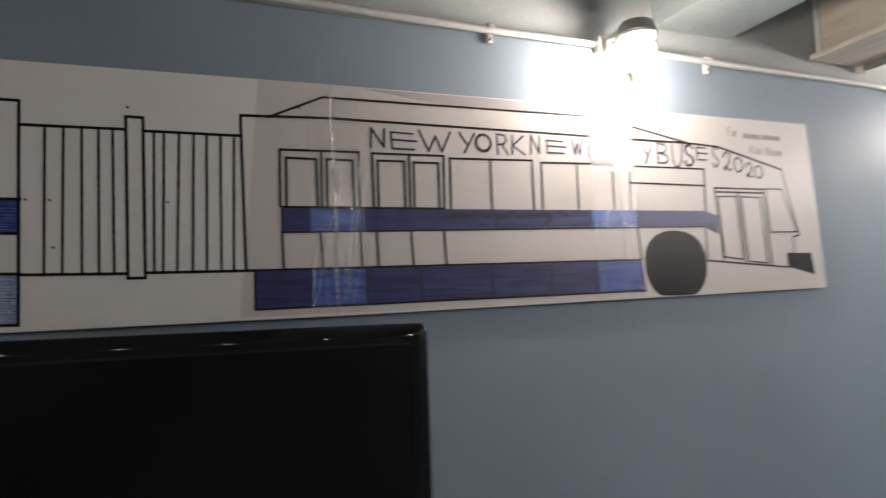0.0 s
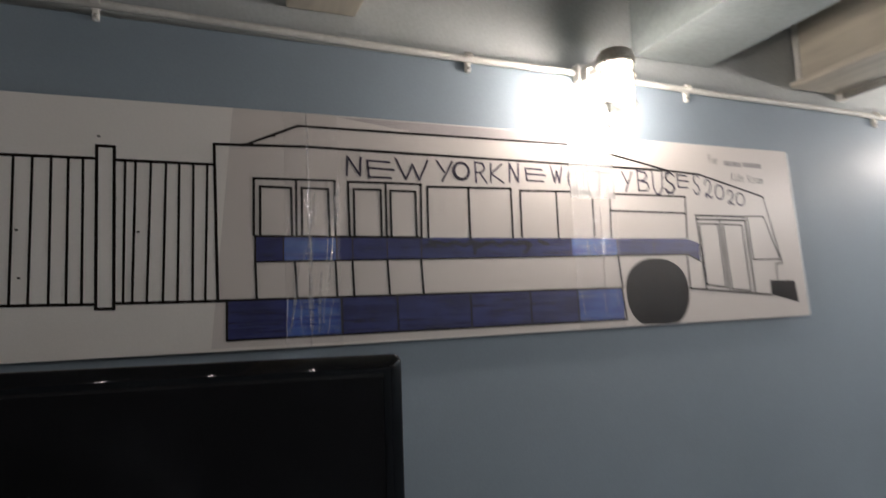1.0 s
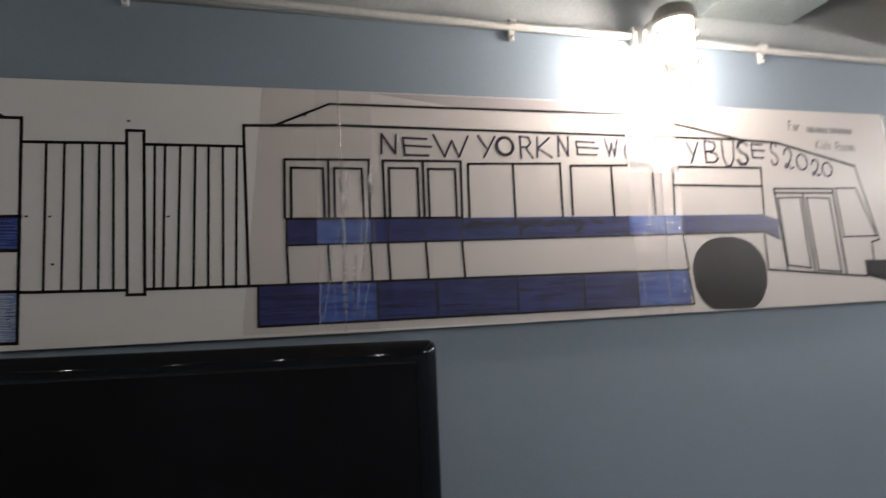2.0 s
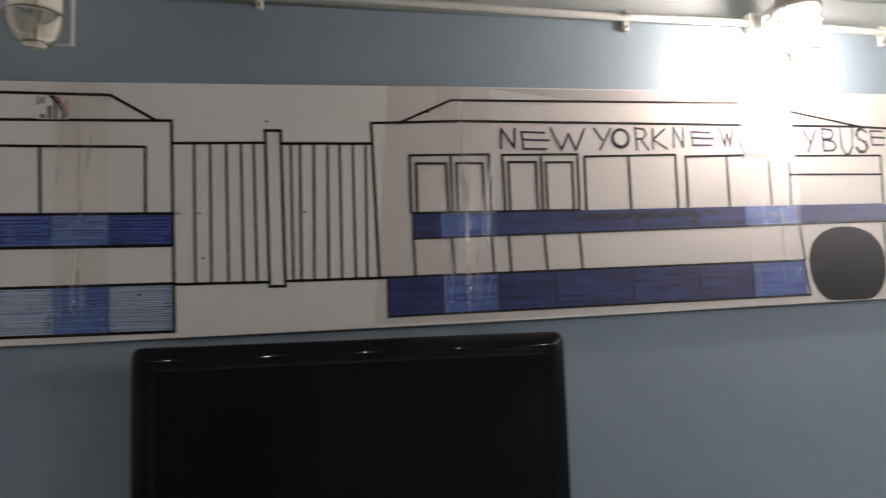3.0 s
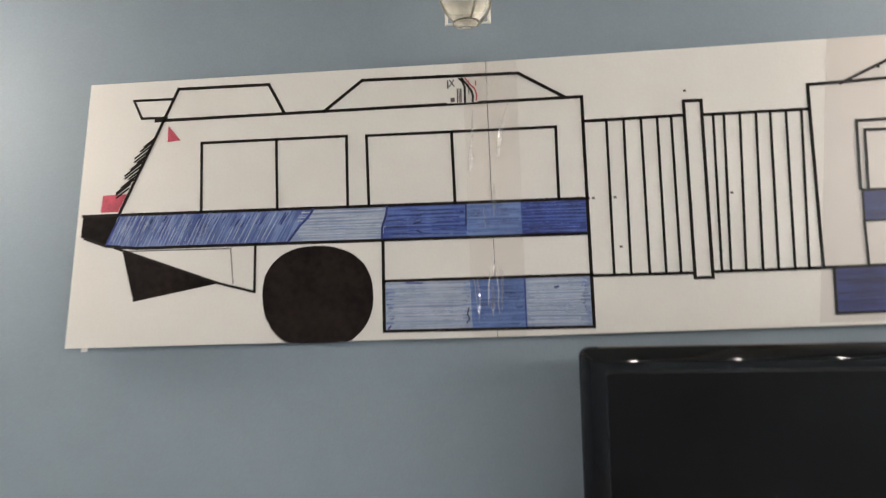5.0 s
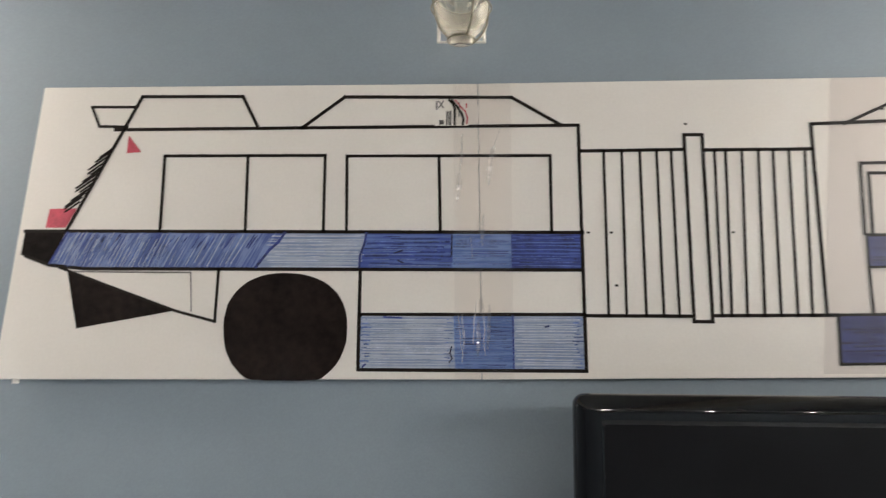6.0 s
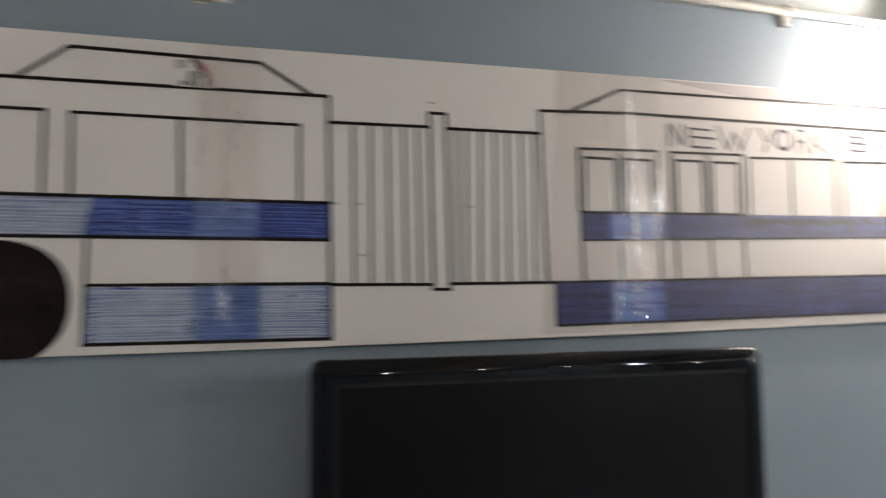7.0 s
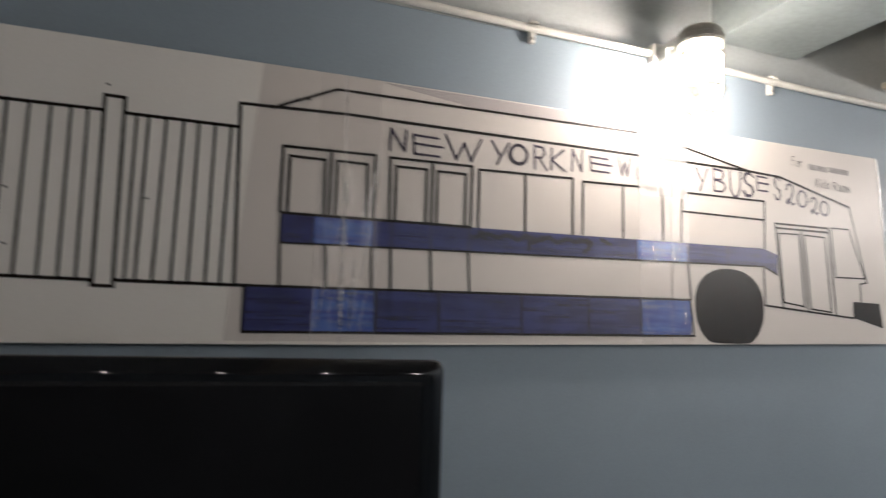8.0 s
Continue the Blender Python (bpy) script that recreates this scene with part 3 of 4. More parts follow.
def hatch(x0, x1, z0, z1, n, material, w, short, long, lean=0.0, lift=0.0005, edge=0.0):
    """Loose felt-tip strokes inside a field; edge draws their starts to the two ends."""
    bm = bmesh.new()
    r = random.Random(int(abs(x0) * 9000 + n * 7 + w * 1e6))
    for _ in range(n):
        d = r.uniform(short, long)
        c, sn = math.cos(lean), math.sin(lean)
        zz = r.uniform(z0 + abs(sn) * d / 2, max(z0 + abs(sn) * d / 2, z1 - abs(sn) * d / 2))
        if r.random() < edge:
            xx = x0 + d / 2 if r.random() < 0.5 else x1 - d / 2
        else:
            xx = r.uniform(x0 + c * d / 2, max(x0 + c * d / 2, x1 - c * d / 2))
        bend = r.uniform(-0.0008, 0.0008)
        pts = [(xx - c * d / 2, zz - sn * d / 2), (xx, zz + bend), (xx + c * d / 2, zz + sn * d / 2)]
        stroke(bm, pts, w * r.uniform(0.6, 1.4), lift + r.uniform(0, 0.00012), 0.25)
    return tagged(part("hatching", bm, material, banner), kind="stuff")


def ruled(x0, x1, z0, z1, pitch, material, w, lean=0.0, fade=0.12, lift=0.0006):
    """Rows of felt-tip strokes side by side, each from edge to edge with ragged ends."""
    bm = bmesh.new()
    r = random.Random(int(abs(x0) * 7000 + z0 * 900 + w * 1e6))
    c, sn = math.cos(lean), math.sin(lean)
    span = x1 - x0
    zz = z0 + pitch * 0.5
    while zz < z1 - pitch * 0.3:
        a, b = x0 + span * fade * r.random() ** 2, x1 - span * fade * r.random() ** 2
        zm = zz + r.uniform(-0.22, 0.22) * pitch
        bend = r.uniform(-0.0007, 0.0007)
        stroke(bm, [(a, zm), ((a + b) / 2, zm + bend), (b, zm + r.uniform(-0.0006, 0.0006))], w * r.uniform(0.55, 1.35), lift + r.uniform(0, 0.0001), 0.3)
        zz += pitch
    return tagged(part("hatching", bm, material, banner), kind="stuff")


def slanted(x0, x1, z0, z1, pitch, material, w, lean, lift=0.0006):
    """Steep felt-tip strokes side by side from the lower to the upper edge of a stripe."""
    bm = bmesh.new()
    r = random.Random(int(abs(x0) * 7000 + w * 1e6))
    run = (z1 - z0) / math.tan(lean)
    x = x0
    while x < x1 - run:
        t0, t1 = 0.5 * r.random() ** 3, 1 - 0.6 * r.random() ** 2
        k = r.uniform(0.85, 1.15)
        stroke(bm, [(x + run * k * t0, z0 + (z1 - z0) * t0), (x + run * k * t1, z0 + (z1 - z0) * t1)], w * r.uniform(0.5, 1.5), lift + r.uniform(0, 0.0001), 0.3)
        x += pitch * r.uniform(0.6, 1.4)
    return tagged(part("hatching", bm, material, banner), kind="stuff")


slanted(-1.143, -0.93, 1.707, 1.767, 0.0044, PALE_GAP, 0.0008, radians(64))
slanted(-0.95, -0.80, 1.709, 1.764, 0.013, PALE_GAP, 0.0009, radians(60))
slanted(-1.140, -0.80, 1.707, 1.767, 0.0050, MID_STROKE, 0.0013, radians(63))
slanted(-1.140, -0.93, 1.707, 1.767, 0.0070, BLUE_STROKE, 0.0008, radians(64))
hatch(-1.10, -0.77, 1.738, 1.766, 34, BLUE_STROKE, 0.0016, 0.010, 0.026, radians(58))
drawn("stripe_divider", [[(-0.742, 1.767), (-0.752, 1.752), (-0.768, 1.737), (-0.790, 1.708)]], BLUE_STROKE, w=0.0045, lift=0.0008)
drawn("stripe_divider", [[(-1.12, 1.766), (-1.147, 1.713)]], BLUE_STROKE, w=0.004, lift=0.0008)
ruled(-0.772, -0.606, 1.707, 1.767, 0.0052, PALE_GAP, 0.0016)
ruled(-0.750, -0.606, 1.709, 1.766, 0.0064, PALE_STROKE, 0.0010, fade=0.3)
drawn("stripe_divider", [[(-0.602, 1.767), (-0.604, 1.752), (-0.612, 1.728), (-0.613, 1.708)]], BLUE_STROKE, w=0.004, lift=0.0008)
ruled(-0.604, -0.456, 1.707, 1.767, 0.0062, MID_STROKE, 0.0013, fade=0.3)
ruled(-0.560, -0.456, 1.709, 1.766, 0.0075, BLUE_STROKE, 0.0030, fade=0.25)
ruled(-0.604, -0.520, 1.712, 1.766, 0.0105, BLUE_STROKE, 0.0024, fade=0.5)
ruled(-0.604, -0.480, 1.709, 1.742, 0.0085, PALE_STROKE, 0.0008, fade=0.35)
tagged(drawn("pen_blot", [[(-0.553, 1.733), (-0.540, 1.737)], [(-0.547, 1.720), (-0.538, 1.716)], [(-0.455, 1.765), (-0.456, 1.728)]], NAVY_PEN, w=0.0026, lift=0.0009), kind="stuff")
hatch(-0.452, -0.354, 1.708, 1.766, 14, MID_STROKE, 0.0022, 0.03, 0.09)
ruled(-0.425, -0.354, 1.730, 1.740, 0.0050, BLUE_STROKE, 0.0016, fade=0.3)
ruled(-0.350, -0.236, 1.707, 1.767, 0.0066, BLUE_STROKE, 0.0032, fade=0.2)
ruled(-0.346, -0.245, 1.709, 1.766, 0.0058, MID_STROKE, 0.0009, fade=0.3)
ruled(-0.606, -0.456, 1.539, 1.627, 0.0046, PALE_GAP, 0.0014, fade=0.10)
ruled(-0.609, -0.456, 1.540, 1.627, 0.0060, PALE_STROKE, 0.0009, fade=0.25)
ruled(-0.609, -0.592, 1.540, 1.627, 0.0070, MID_STROKE, 0.0022, fade=0.6)
ruled(-0.468, -0.453, 1.540, 1.627, 0.0065, MID_STROKE, 0.0014, fade=0.7)
tagged(drawn("pen_blot", [[(-0.455, 1.575), (-0.458, 1.564), (-0.454, 1.556), (-0.459, 1.549)]], NAVY_PEN, w=0.0022, lift=0.0009), kind="stuff")
tagged(drawn("pen_blot", [[(-0.600, 1.545), (-0.604, 1.541)], [(-0.57, 1.624), (-0.54, 1.623)], [(-0.298, 1.609), (-0.292, 1.610)]], BLUE_STROKE, w=0.003, lift=0.0009), kind="stuff")
ruled(-0.449, -0.354, 1.539, 1.627, 0.0048, MID_STROKE, 0.0014, fade=0.15)
hatch(-0.449, -0.354, 1.540, 1.626, 14, BLUE_STROKE, 0.0009, 0.010, 0.035, edge=0.4)
ruled(-0.348, -0.240, 1.539, 1.627, 0.0046, PALE_GAP, 0.0014, fade=0.15)
ruled(-0.350, -0.236, 1.540, 1.627, 0.0062, PALE_STROKE, 0.0009, fade=0.25)
ruled(-0.252, -0.235, 1.540, 1.627, 0.0060, MID_STROKE, 0.0022, fade=0.6)
drawn("skirt_outline", [[(-0.611, 1.705), (-0.612, 1.536), (-0.230, 1.536)], [(-0.610, 1.628), (-0.230, 1.630)]])
drawn("skirt_divider", [[(-0.352, 1.628), (-0.351, 1.539)]], BLUE_DEEP, w=0.003)
drawn("stripe_divider", [[(-0.353, 1.767), (-0.352, 1.707)]], BLUE_DEEP, w=0.003)
filled("rear_bumper", [(-1.116, 1.702), (-1.094, 1.602), (-0.926, 1.633)], INK_WIDE, "black filled wedge")
drawn("bumper_line", [[(-1.130, 1.706), (-0.926, 1.633), (-0.857, 1.615), (-0.854, 1.704)]], w=0.005)
drawn("inner_line", [[(-1.105, 1.699), (-0.902, 1.698), (-0.898, 1.632)]], GREY_PEN, w=0.0022)


def wheel(cx, x0, x1, z0, z1, flat):
    """A felt-tip wheel with a flattened foot."""
    pts, n, mid = [], 52, (z0 + z1) / 2
    for i in range(n):
        a = 2 * math.pi * i / n
        c, s = math.cos(a), math.sin(a)
        c, s = math.copysign(abs(c) ** 0.89, c), math.copysign(abs(s) ** 0.89, s)
        x = cx + ((x1 - cx) if c > 0 else (cx - x0)) * c + rng.uniform(-0.0006, 0.0006)
        z = mid + (z1 - mid) * s * (1.0 if s > 0 else 1.14)
        pts.append((x, max(z, z0 + (0.0 if abs(c) < 0.35 else flat * 0.02))))
    return filled("wheel", pts, INK_WIDE, "black filled wheel")


wheel(-0.739, -0.842, -0.631, 1.517, 1.698, 0.05)
filled("red_lamp", [(-1.023, 1.939), (-1.025, 1.907), (-0.999, 1.909)], RED, "red triangle")
filled("red_lamp", [(-1.154, 1.808), (-1.106, 1.809), (-1.124, 1.775), (-1.159, 1.775)], RED, "red block")
for k in range(13):
    t = k / 12
    x, z = -1.046 - 0.056 * t + 0.002 * math.sin(5 * k), 1.918 - 0.098 * t
    n = 0.020 + 0.014 * abs(math.sin(2.3 * k + 0.4))
    drawn("hatch_stroke", [[(x, z), (x - n, z - n * 0.72)]], w=0.0034)
label = filled("product_sticker", [(-0.486, 2.003), (-0.427, 2.003), (-0.427, 1.956), (-0.486, 1.956)], BOARD, "small printed sticker with a bar code", lift=0.0008)
for x0, x1, z0, z1, m in ((-0.478, -0.470, 1.958, 1.966, GREY_PEN), (-0.484, -0.481, 1.984, 2.0, GREY_PEN), (-0.466, -0.4635, 1.957, 1.983, GREY_PEN), (-0.4625, -0.461, 1.957, 1.983, INK), (-0.460, -0.457, 1.957, 1.983, GREY_PEN), (-0.4445, -0.4425, 1.972, 1.998, GREY_PEN)):
    o = filled("print", [(x0, z0), (x1, z0), (x1, z1), (x0, z1)], m, lift=0.001)
    o.parent = label
drawn("print", [[(-0.479, 2.0), (-0.471, 1.988)], [(-0.471, 2.0), (-0.479, 1.988)]], GREY_PEN, w=0.0022, lift=0.0011, parent=label)
drawn("print", [[(-0.461, 2.002), (-0.455, 1.996), (-0.451, 1.986), (-0.451, 1.958)], [(-0.456, 2.002), (-0.447, 1.990), (-0.439, 1.978), (-0.436, 1.968), (-0.437, 1.958)]], INK, w=0.0040, lift=0.0011, parent=label)
drawn("print", [[(-0.450, 2.002), (-0.441, 1.990), (-0.433, 1.982), (-0.429, 1.970), (-0.430, 1.960)]], RED, w=0.0026, lift=0.0012, parent=label)
drawn("print", [[(-0.4305, 1.996), (-0.4305, 1.988)]], RED, w=0.0020, lift=0.0012, parent=label)

# bellows
drawn("bellows_edge", [[(-0.235, 1.911), (-0.056, 1.914)], [(-0.024, 1.913), (0.163, 1.915)]])
drawn("bellows_edge", [[(-0.229, 1.628), (-0.049, 1.628)], [(-0.018, 1.629), (0.194, 1.631)]])
drawn("bellows_post", [[(-0.055, 1.940), (-0.024, 1.940), (-0.018, 1.619), (-0.049, 1.619), (-0.055, 1.940)]])
for a, b in ((-0.194, -0.191), (-0.163, -0.161), (-0.132, -0.128), (-0.103, -0.099), (-0.078, -0.073), (-0.004, -0.002), (0.015, 0.014), (0.043, 0.040), (0.071, 0.069), (0.096, 0.096), (0.123, 0.124), (0.150, 0.148)):
    drawn("bellows_fold", [[(a, 1.912), (b, 1.629)]], w=0.0048)
for x, z in ((-0.052, 1.959), (-0.223, 1.769), (-0.184, 1.769), (0.022, 1.770), (-0.177, 1.679), (0.286, 1.985)):
    drawn("ink_dot", [[(x - 0.0012, z), (x + 0.0012, z)]], w=0.0035)

# front car
drawn("front_roof_line", [[(0.172, 1.632), (0.163, 1.959), (0.354, 1.967), (1.340, 1.971), (1.459, 1.967), (1.698, 1.912)]])
drawn("roof_hump_outline", [[(0.219, 1.959), (0.337, 2.013), (1.063, 2.023), (1.361, 1.970)]], w=0.0054)
drawn("nose_line", [[(1.698, 1.912), (1.750, 1.717), (1.725, 1.712), (1.725, 1.664)]], w=0.004)
drawn("door_outline", [[(0.243, 1.768), (0.243, 1.890), (0.417, 1.894), (0.417, 1.768)]], w=0.0054)
for x0, x1, z1 in ((0.256, 0.321, 1.873), (0.344, 0.402, 1.874)):
    drawn("door_panel", [[(x0, 1.768), (x0, z1), (x1, z1), (x1 + 0.002, 1.768)]], w=0.0054)
drawn("door_middle", [[(0.332, 1.889), (0.332, 1.768)]], w=0.0054)
drawn("door_outline", [[(0.449, 1.768), (0.447, 1.893), (0.621, 1.896), (0.619, 1.770)], [(0.535, 1.893), (0.535, 1.769)]], w=0.0054)
for x0, x1 in ((0.460, 0.523), (0.546, 0.607)):
    drawn("door_panel", [[(x0, 1.769), (x0, 1.877), (x1, 1.878), (x1, 1.769)]], w=0.0054)
for x0, xm, x1, z0, z1 in ((0.636, 0.743, 0.858, 1.772, 1.894), (0.883, 0.988, 1.097, 1.778, 1.896)):
    drawn("window_outline", [[(x0, z0), (x0 + 0.001, z1 - 0.003), (x1, z1 + 0.003), (x1, z0 + 0.003)], [(xm, z1), (xm, z0)]], w=0.0054)
drawn("window_outline", [[(1.148, 1.781), (1.153, 1.897), (1.405, 1.900), (1.401, 1.784)], [(1.150, 1.852), (1.402, 1.853)]], w=0.005)
STRIPE = ((0.246, 0.304, BLUE_NAVY), (0.304, 0.419, BLUE_ROYAL), (0.419, 0.455, BLUE_NAVY), (0.455, 0.535, BLUE_NAVY), (0.535, 0.617, BLUE_NAVY), (0.617, 1.024, BLUE_NAVY), (1.024, 1.165, BLUE_ROYAL), (1.165, 1.285, BLUE_NAVY), (1.285, 1.398, BLUE_NAVY))


def top_z(x):
    return 1.764 + (x - 0.246) * 0.0157


def low_z(x):
    return 1.7115 + (x - 0.246) * 0.0235 if x < 1.17 else 1.733 + (x - 1.17) * 0.022


for a, b, m in STRIPE:
    filled("blue_field", [(a, top_z(a)), (b, top_z(b)), (b, low_z(b)), (a, low_z(a))], m, "dark blue felt-tip stripe")
filled("blue_field", [(1.398, 1.782), (1.442, 1.769), (1.440, 1.720), (1.398, 1.738)], BLUE_NAVY, "dark blue felt-tip stripe")
for a, b, m in STRIPE[1:]:
    drawn("stripe_divider", [[(a, top_z(a)), (a, low_z(a))]], PEN, w=0.0035, lift=0.0005)
for a, b, m in STRIPE[:-1]:
    n = int((b - a) * 40)
    hatch(a + 0.002, b - 0.002, low_z(b) + 0.002, top_z(a) - 0.003, n, NAVY_STROKE if m is BLUE_NAVY else MID_STROKE, 0.0022, 0.02, min(0.09, b - a - 0.005), radians(1), edge=0.4)
    hatch(a + 0.002, b - 0.002, low_z(b) + 0.002, top_z(a) - 0.003, n // 2, MID_STROKE if m is BLUE_ROYAL else NAVY_LIGHT, 0.0014, 0.02, min(0.09, b - a - 0.005), radians(1))
drawn("stripe_edge", [[(0.246, 1.767), (0.246, low_z(0.246)), (1.165, low_z(1.165)), (1.398, 1.738), (1.440, 1.720)]], w=0.004)
drawn("stripe_edge", [[(0.246, 1.766), (0.62, 1.7705)]], w=0.0054)
scrawl = [(0.632 + 0.0105 * k, top_z(0.632 + 0.0105 * k) - 0.0185 + 0.0075 * abs(math.sin(0.70 * k)) + 0.003 * noise.noise((k * 0.6, 0.3, 7))) for k in range(27)]
drawn("scrawl", [scrawl, [(0.742, 1.764), (0.757, 1.752), (0.752, 1.735)], [(0.752, 1.746), (0.770, 1.752), (0.785, 1.762)],
                 [(0.872, 1.765), (0.905, 1.756), (0.893, 1.742), (0.886, 1.738)], [(0.64, 1.762), (0.652, 1.75)], [(0.93, 1.768), (0.955, 1.760)]], NAVY_PEN, "dark wavy scribble", w=0.0092, lift=0.0009)
for x, x2 in ((0.246, 0.249), (0.328, 0.333), (0.416, 0.419), (0.454, 0.457), (0.535, 0.539), (0.616, 0.620), (1.166, 1.174)):
    drawn("panel_line", [[(x, low_z(x)), (x2, 1.634 + (x - 0.246) * 0.0155)]], w=0.005)
LOW = ((0.189, 0.310, BLUE_NAVY), (0.310, 0.428, BLUE_ROYAL), (0.428, 0.556, BLUE_NAVY), (0.556, 0.737, BLUE_NAVY), (0.737, 0.898, BLUE_NAVY), (0.898, 1.034, BLUE_NAVY), (1.034, 1.174, BLUE_ROYAL))


def skirt(x, s):
    return (1.629 + (x - 0.189) * 0.0185) if s else (1.550 + (x - 0.189) * 0.0165)


for a, b, m in LOW:
    filled("blue_field", [(a, skirt(a, 1)), (b, skirt(b, 1)), (b, skirt(b, 0)), (a, skirt(a, 0))], m, "dark blue felt-tip skirt")
for a, b, m in LOW[2:]:
    drawn("skirt_divider", [[(a, skirt(a, 1)), (a + 0.001, skirt(a, 0))]], NAVY_PEN, w=0.0055, lift=0.0009)
for a, b, m in LOW:
    n = int((b - a) * 50)
    hatch(a + 0.003, b - 0.003, skirt(b, 0) + 0.003, skirt(a, 1) - 0.003, n, NAVY_STROKE if m is BLUE_NAVY else MID_STROKE, 0.0030, 0.02, 0.09, radians(1), edge=0.5)
    hatch(a + 0.003, b - 0.003, skirt(b, 0) + 0.003, skirt(a, 1) - 0.003, n // 2, MID_STROKE if m is BLUE_ROYAL else NAVY_LIGHT, 0.0016, 0.02, 0.09, radians(1))
drawn("skirt_outline", [[(0.172, 1.631), (1.171, 1.6475), (1.181, 1.566)], [(0.190, 1.629), (0.190, 1.550), (1.181, 1.566)]], w=0.005)
wheel(1.287, 1.184, 1.393, 1.551, 1.726, 0.04)
drawn("floor_line", [[(1.396, 1.732), (1.398, 1.644), (1.696, 1.623)]], w=0.005)
drawn("door_outline", [[(1.455, 1.643), (1.438, 1.848), (1.618, 1.850), (1.634, 1.627)], [(1.440, 1.837), (1.618, 1.839)], [(1.523, 1.838), (1.538, 1.637)]], w=0.005)
for q in (((1.448, 1.824), (1.515, 1.826), (1.526, 1.646), (1.458, 1.654)), ((1.534, 1.826), (1.605, 1.825), (1.618, 1.635), (1.548, 1.641))):
    drawn("door_panel", [list(q) + [q[0]]], w=0.004)
drawn("window_outline", [[(1.628, 1.852), (1.692, 1.853), (1.743, 1.727), (1.638, 1.725), (1.628, 1.852)]], w=0.004)
filled("front_bumper", [(1.696, 1.665), (1.793, 1.664), (1.802, 1.600), (1.696, 1.624)], INK_WIDE, "black filled bumper")

# hand lettering
GLYPH = {}
GLYPH["N"] = [[(0, 0), (0.06, 1), (0.92, 0.03), (1, 1)]]
GLYPH["E"] = [[(0.05, 0), (0, 1), (0.85, 0.97)], [(0.03, 0.55), (1, 0.52)], [(0.05, 0), (0.9, 0.0)]]
GLYPH["W"] = [[(0, 1), (0.3, 0), (0.52, 0.75), (0.72, 0), (1, 1)]]
GLYPH["Y"] = [[(0, 1), (0.45, 0.45)], [(1, 1), (0.3, 0)]]
GLYPH["O"] = [[(0.5 + 0.5 * math.sin(a), 0.5 + 0.5 * math.cos(a)) for a in np.linspace(0.2, 2 * math.pi + 0.2, 17)]]
GLYPH["R"] = [[(0.05, 0), (0, 1), (0.7, 0.95), (0.85, 0.72), (0.6, 0.52), (0.05, 0.48)], [(0.4, 0.5), (1, 0)]]
GLYPH["K"] = [[(0, 0), (0.05, 1)], [(0.9, 1), (0.05, 0.45), (1, 0)]]
GLYPH["C"] = [[(0.5 + 0.5 * math.cos(a), 0.5 + 0.5 * math.sin(a)) for a in np.linspace(0.8, 5.4, 12)]]
GLYPH["I"] = [[(0, 1), (0, 0)]]
GLYPH["T"] = [[(0, 1), (1, 0.97)], [(0.5, 0.98), (0.45, 0)]]
GLYPH["B"] = [[(0.05, 0), (0, 1), (0.75, 0.95), (0.85, 0.75), (0.65, 0.55), (0.05, 0.52), (0.85, 0.42), (1, 0.2), (0.75, 0.02), (0.05, 0)]]
GLYPH["U"] = [[(0, 1), (0.05, 0.3), (0.3, 0.02), (0.65, 0.03), (0.92, 0.3), (1, 1)]]
GLYPH["S"] = [[(0.95, 0.85), (0.6, 1), (0.2, 0.92), (0.08, 0.72), (0.3, 0.55), (0.8, 0.42), (0.95, 0.22), (0.7, 0.02), (0.25, 0.02), (0, 0.2)]]
GLYPH["2"] = [[(0.02, 0.72), (0.12, 0.92), (0.42, 1.0), (0.75, 0.92), (0.86, 0.7), (0.7, 0.45), (0.4, 0.22), (0.12, 0.04), (0.02, 0.12), (0.15, 0.26), (0.45, 0.16), (0.75, 0.02), (1, 0.1)]]
GLYPH["F"] = [[(0.05, 0), (0, 1), (0.9, 0.97)], [(0.02, 0.55), (0.7, 0.53)]]
GLYPH["o"] = [[(0.5 + 0.5 * math.sin(a), 0.35 + 0.35 * math.cos(a)) for a in np.linspace(0, 2 * math.pi, 11)]]
GLYPH["r"] = [[(0.1, 0), (0.1, 0.7)], [(0.1, 0.45), (0.5, 0.7), (0.9, 0.62)]]
GLYPH["i"] = [[(0.5, 0), (0.5, 0.65)], [(0.5, 0.88), (0.52, 0.93)]]
GLYPH["d"] = [[(0.9, 1), (0.9, 0), (0.3, 0.02), (0.1, 0.3), (0.4, 0.6), (0.9, 0.5)]]
GLYPH["s"] = [[(0.9, 0.62), (0.3, 0.68), (0.2, 0.45), (0.8, 0.28), (0.7, 0.03), (0.1, 0.05)]]
GLYPH["m"] = [[(0, 0), (0.05, 0.65), (0.3, 0.6), (0.45, 0.0), (0.55, 0.6), (0.85, 0.6), (1, 0)]]


def letter(ch, x0, x1, z1, z0, w, material, name="letter"):
    pts = [[(x0 + (x1 - x0) * u, z0 + (z1 - z0) * v) for u, v in line] for line in GLYPH[ch]]
    return drawn(name, pts, material, w=w)


FIRST_WORDS = (("N", 0.445, 0.478, 1.951, 1.908), ("E", 0.493, 0.555, 1.945, 1.907), ("W", 0.561, 0.640, 1.954, 1.906), ("Y", 0.664, 0.703, 1.955, 1.907), ("O", 0.705, 0.747, 1.955, 1.912), ("R", 0.763, 0.793, 1.958, 1.908), ("K", 0.804, 0.839, 1.957, 1.911))
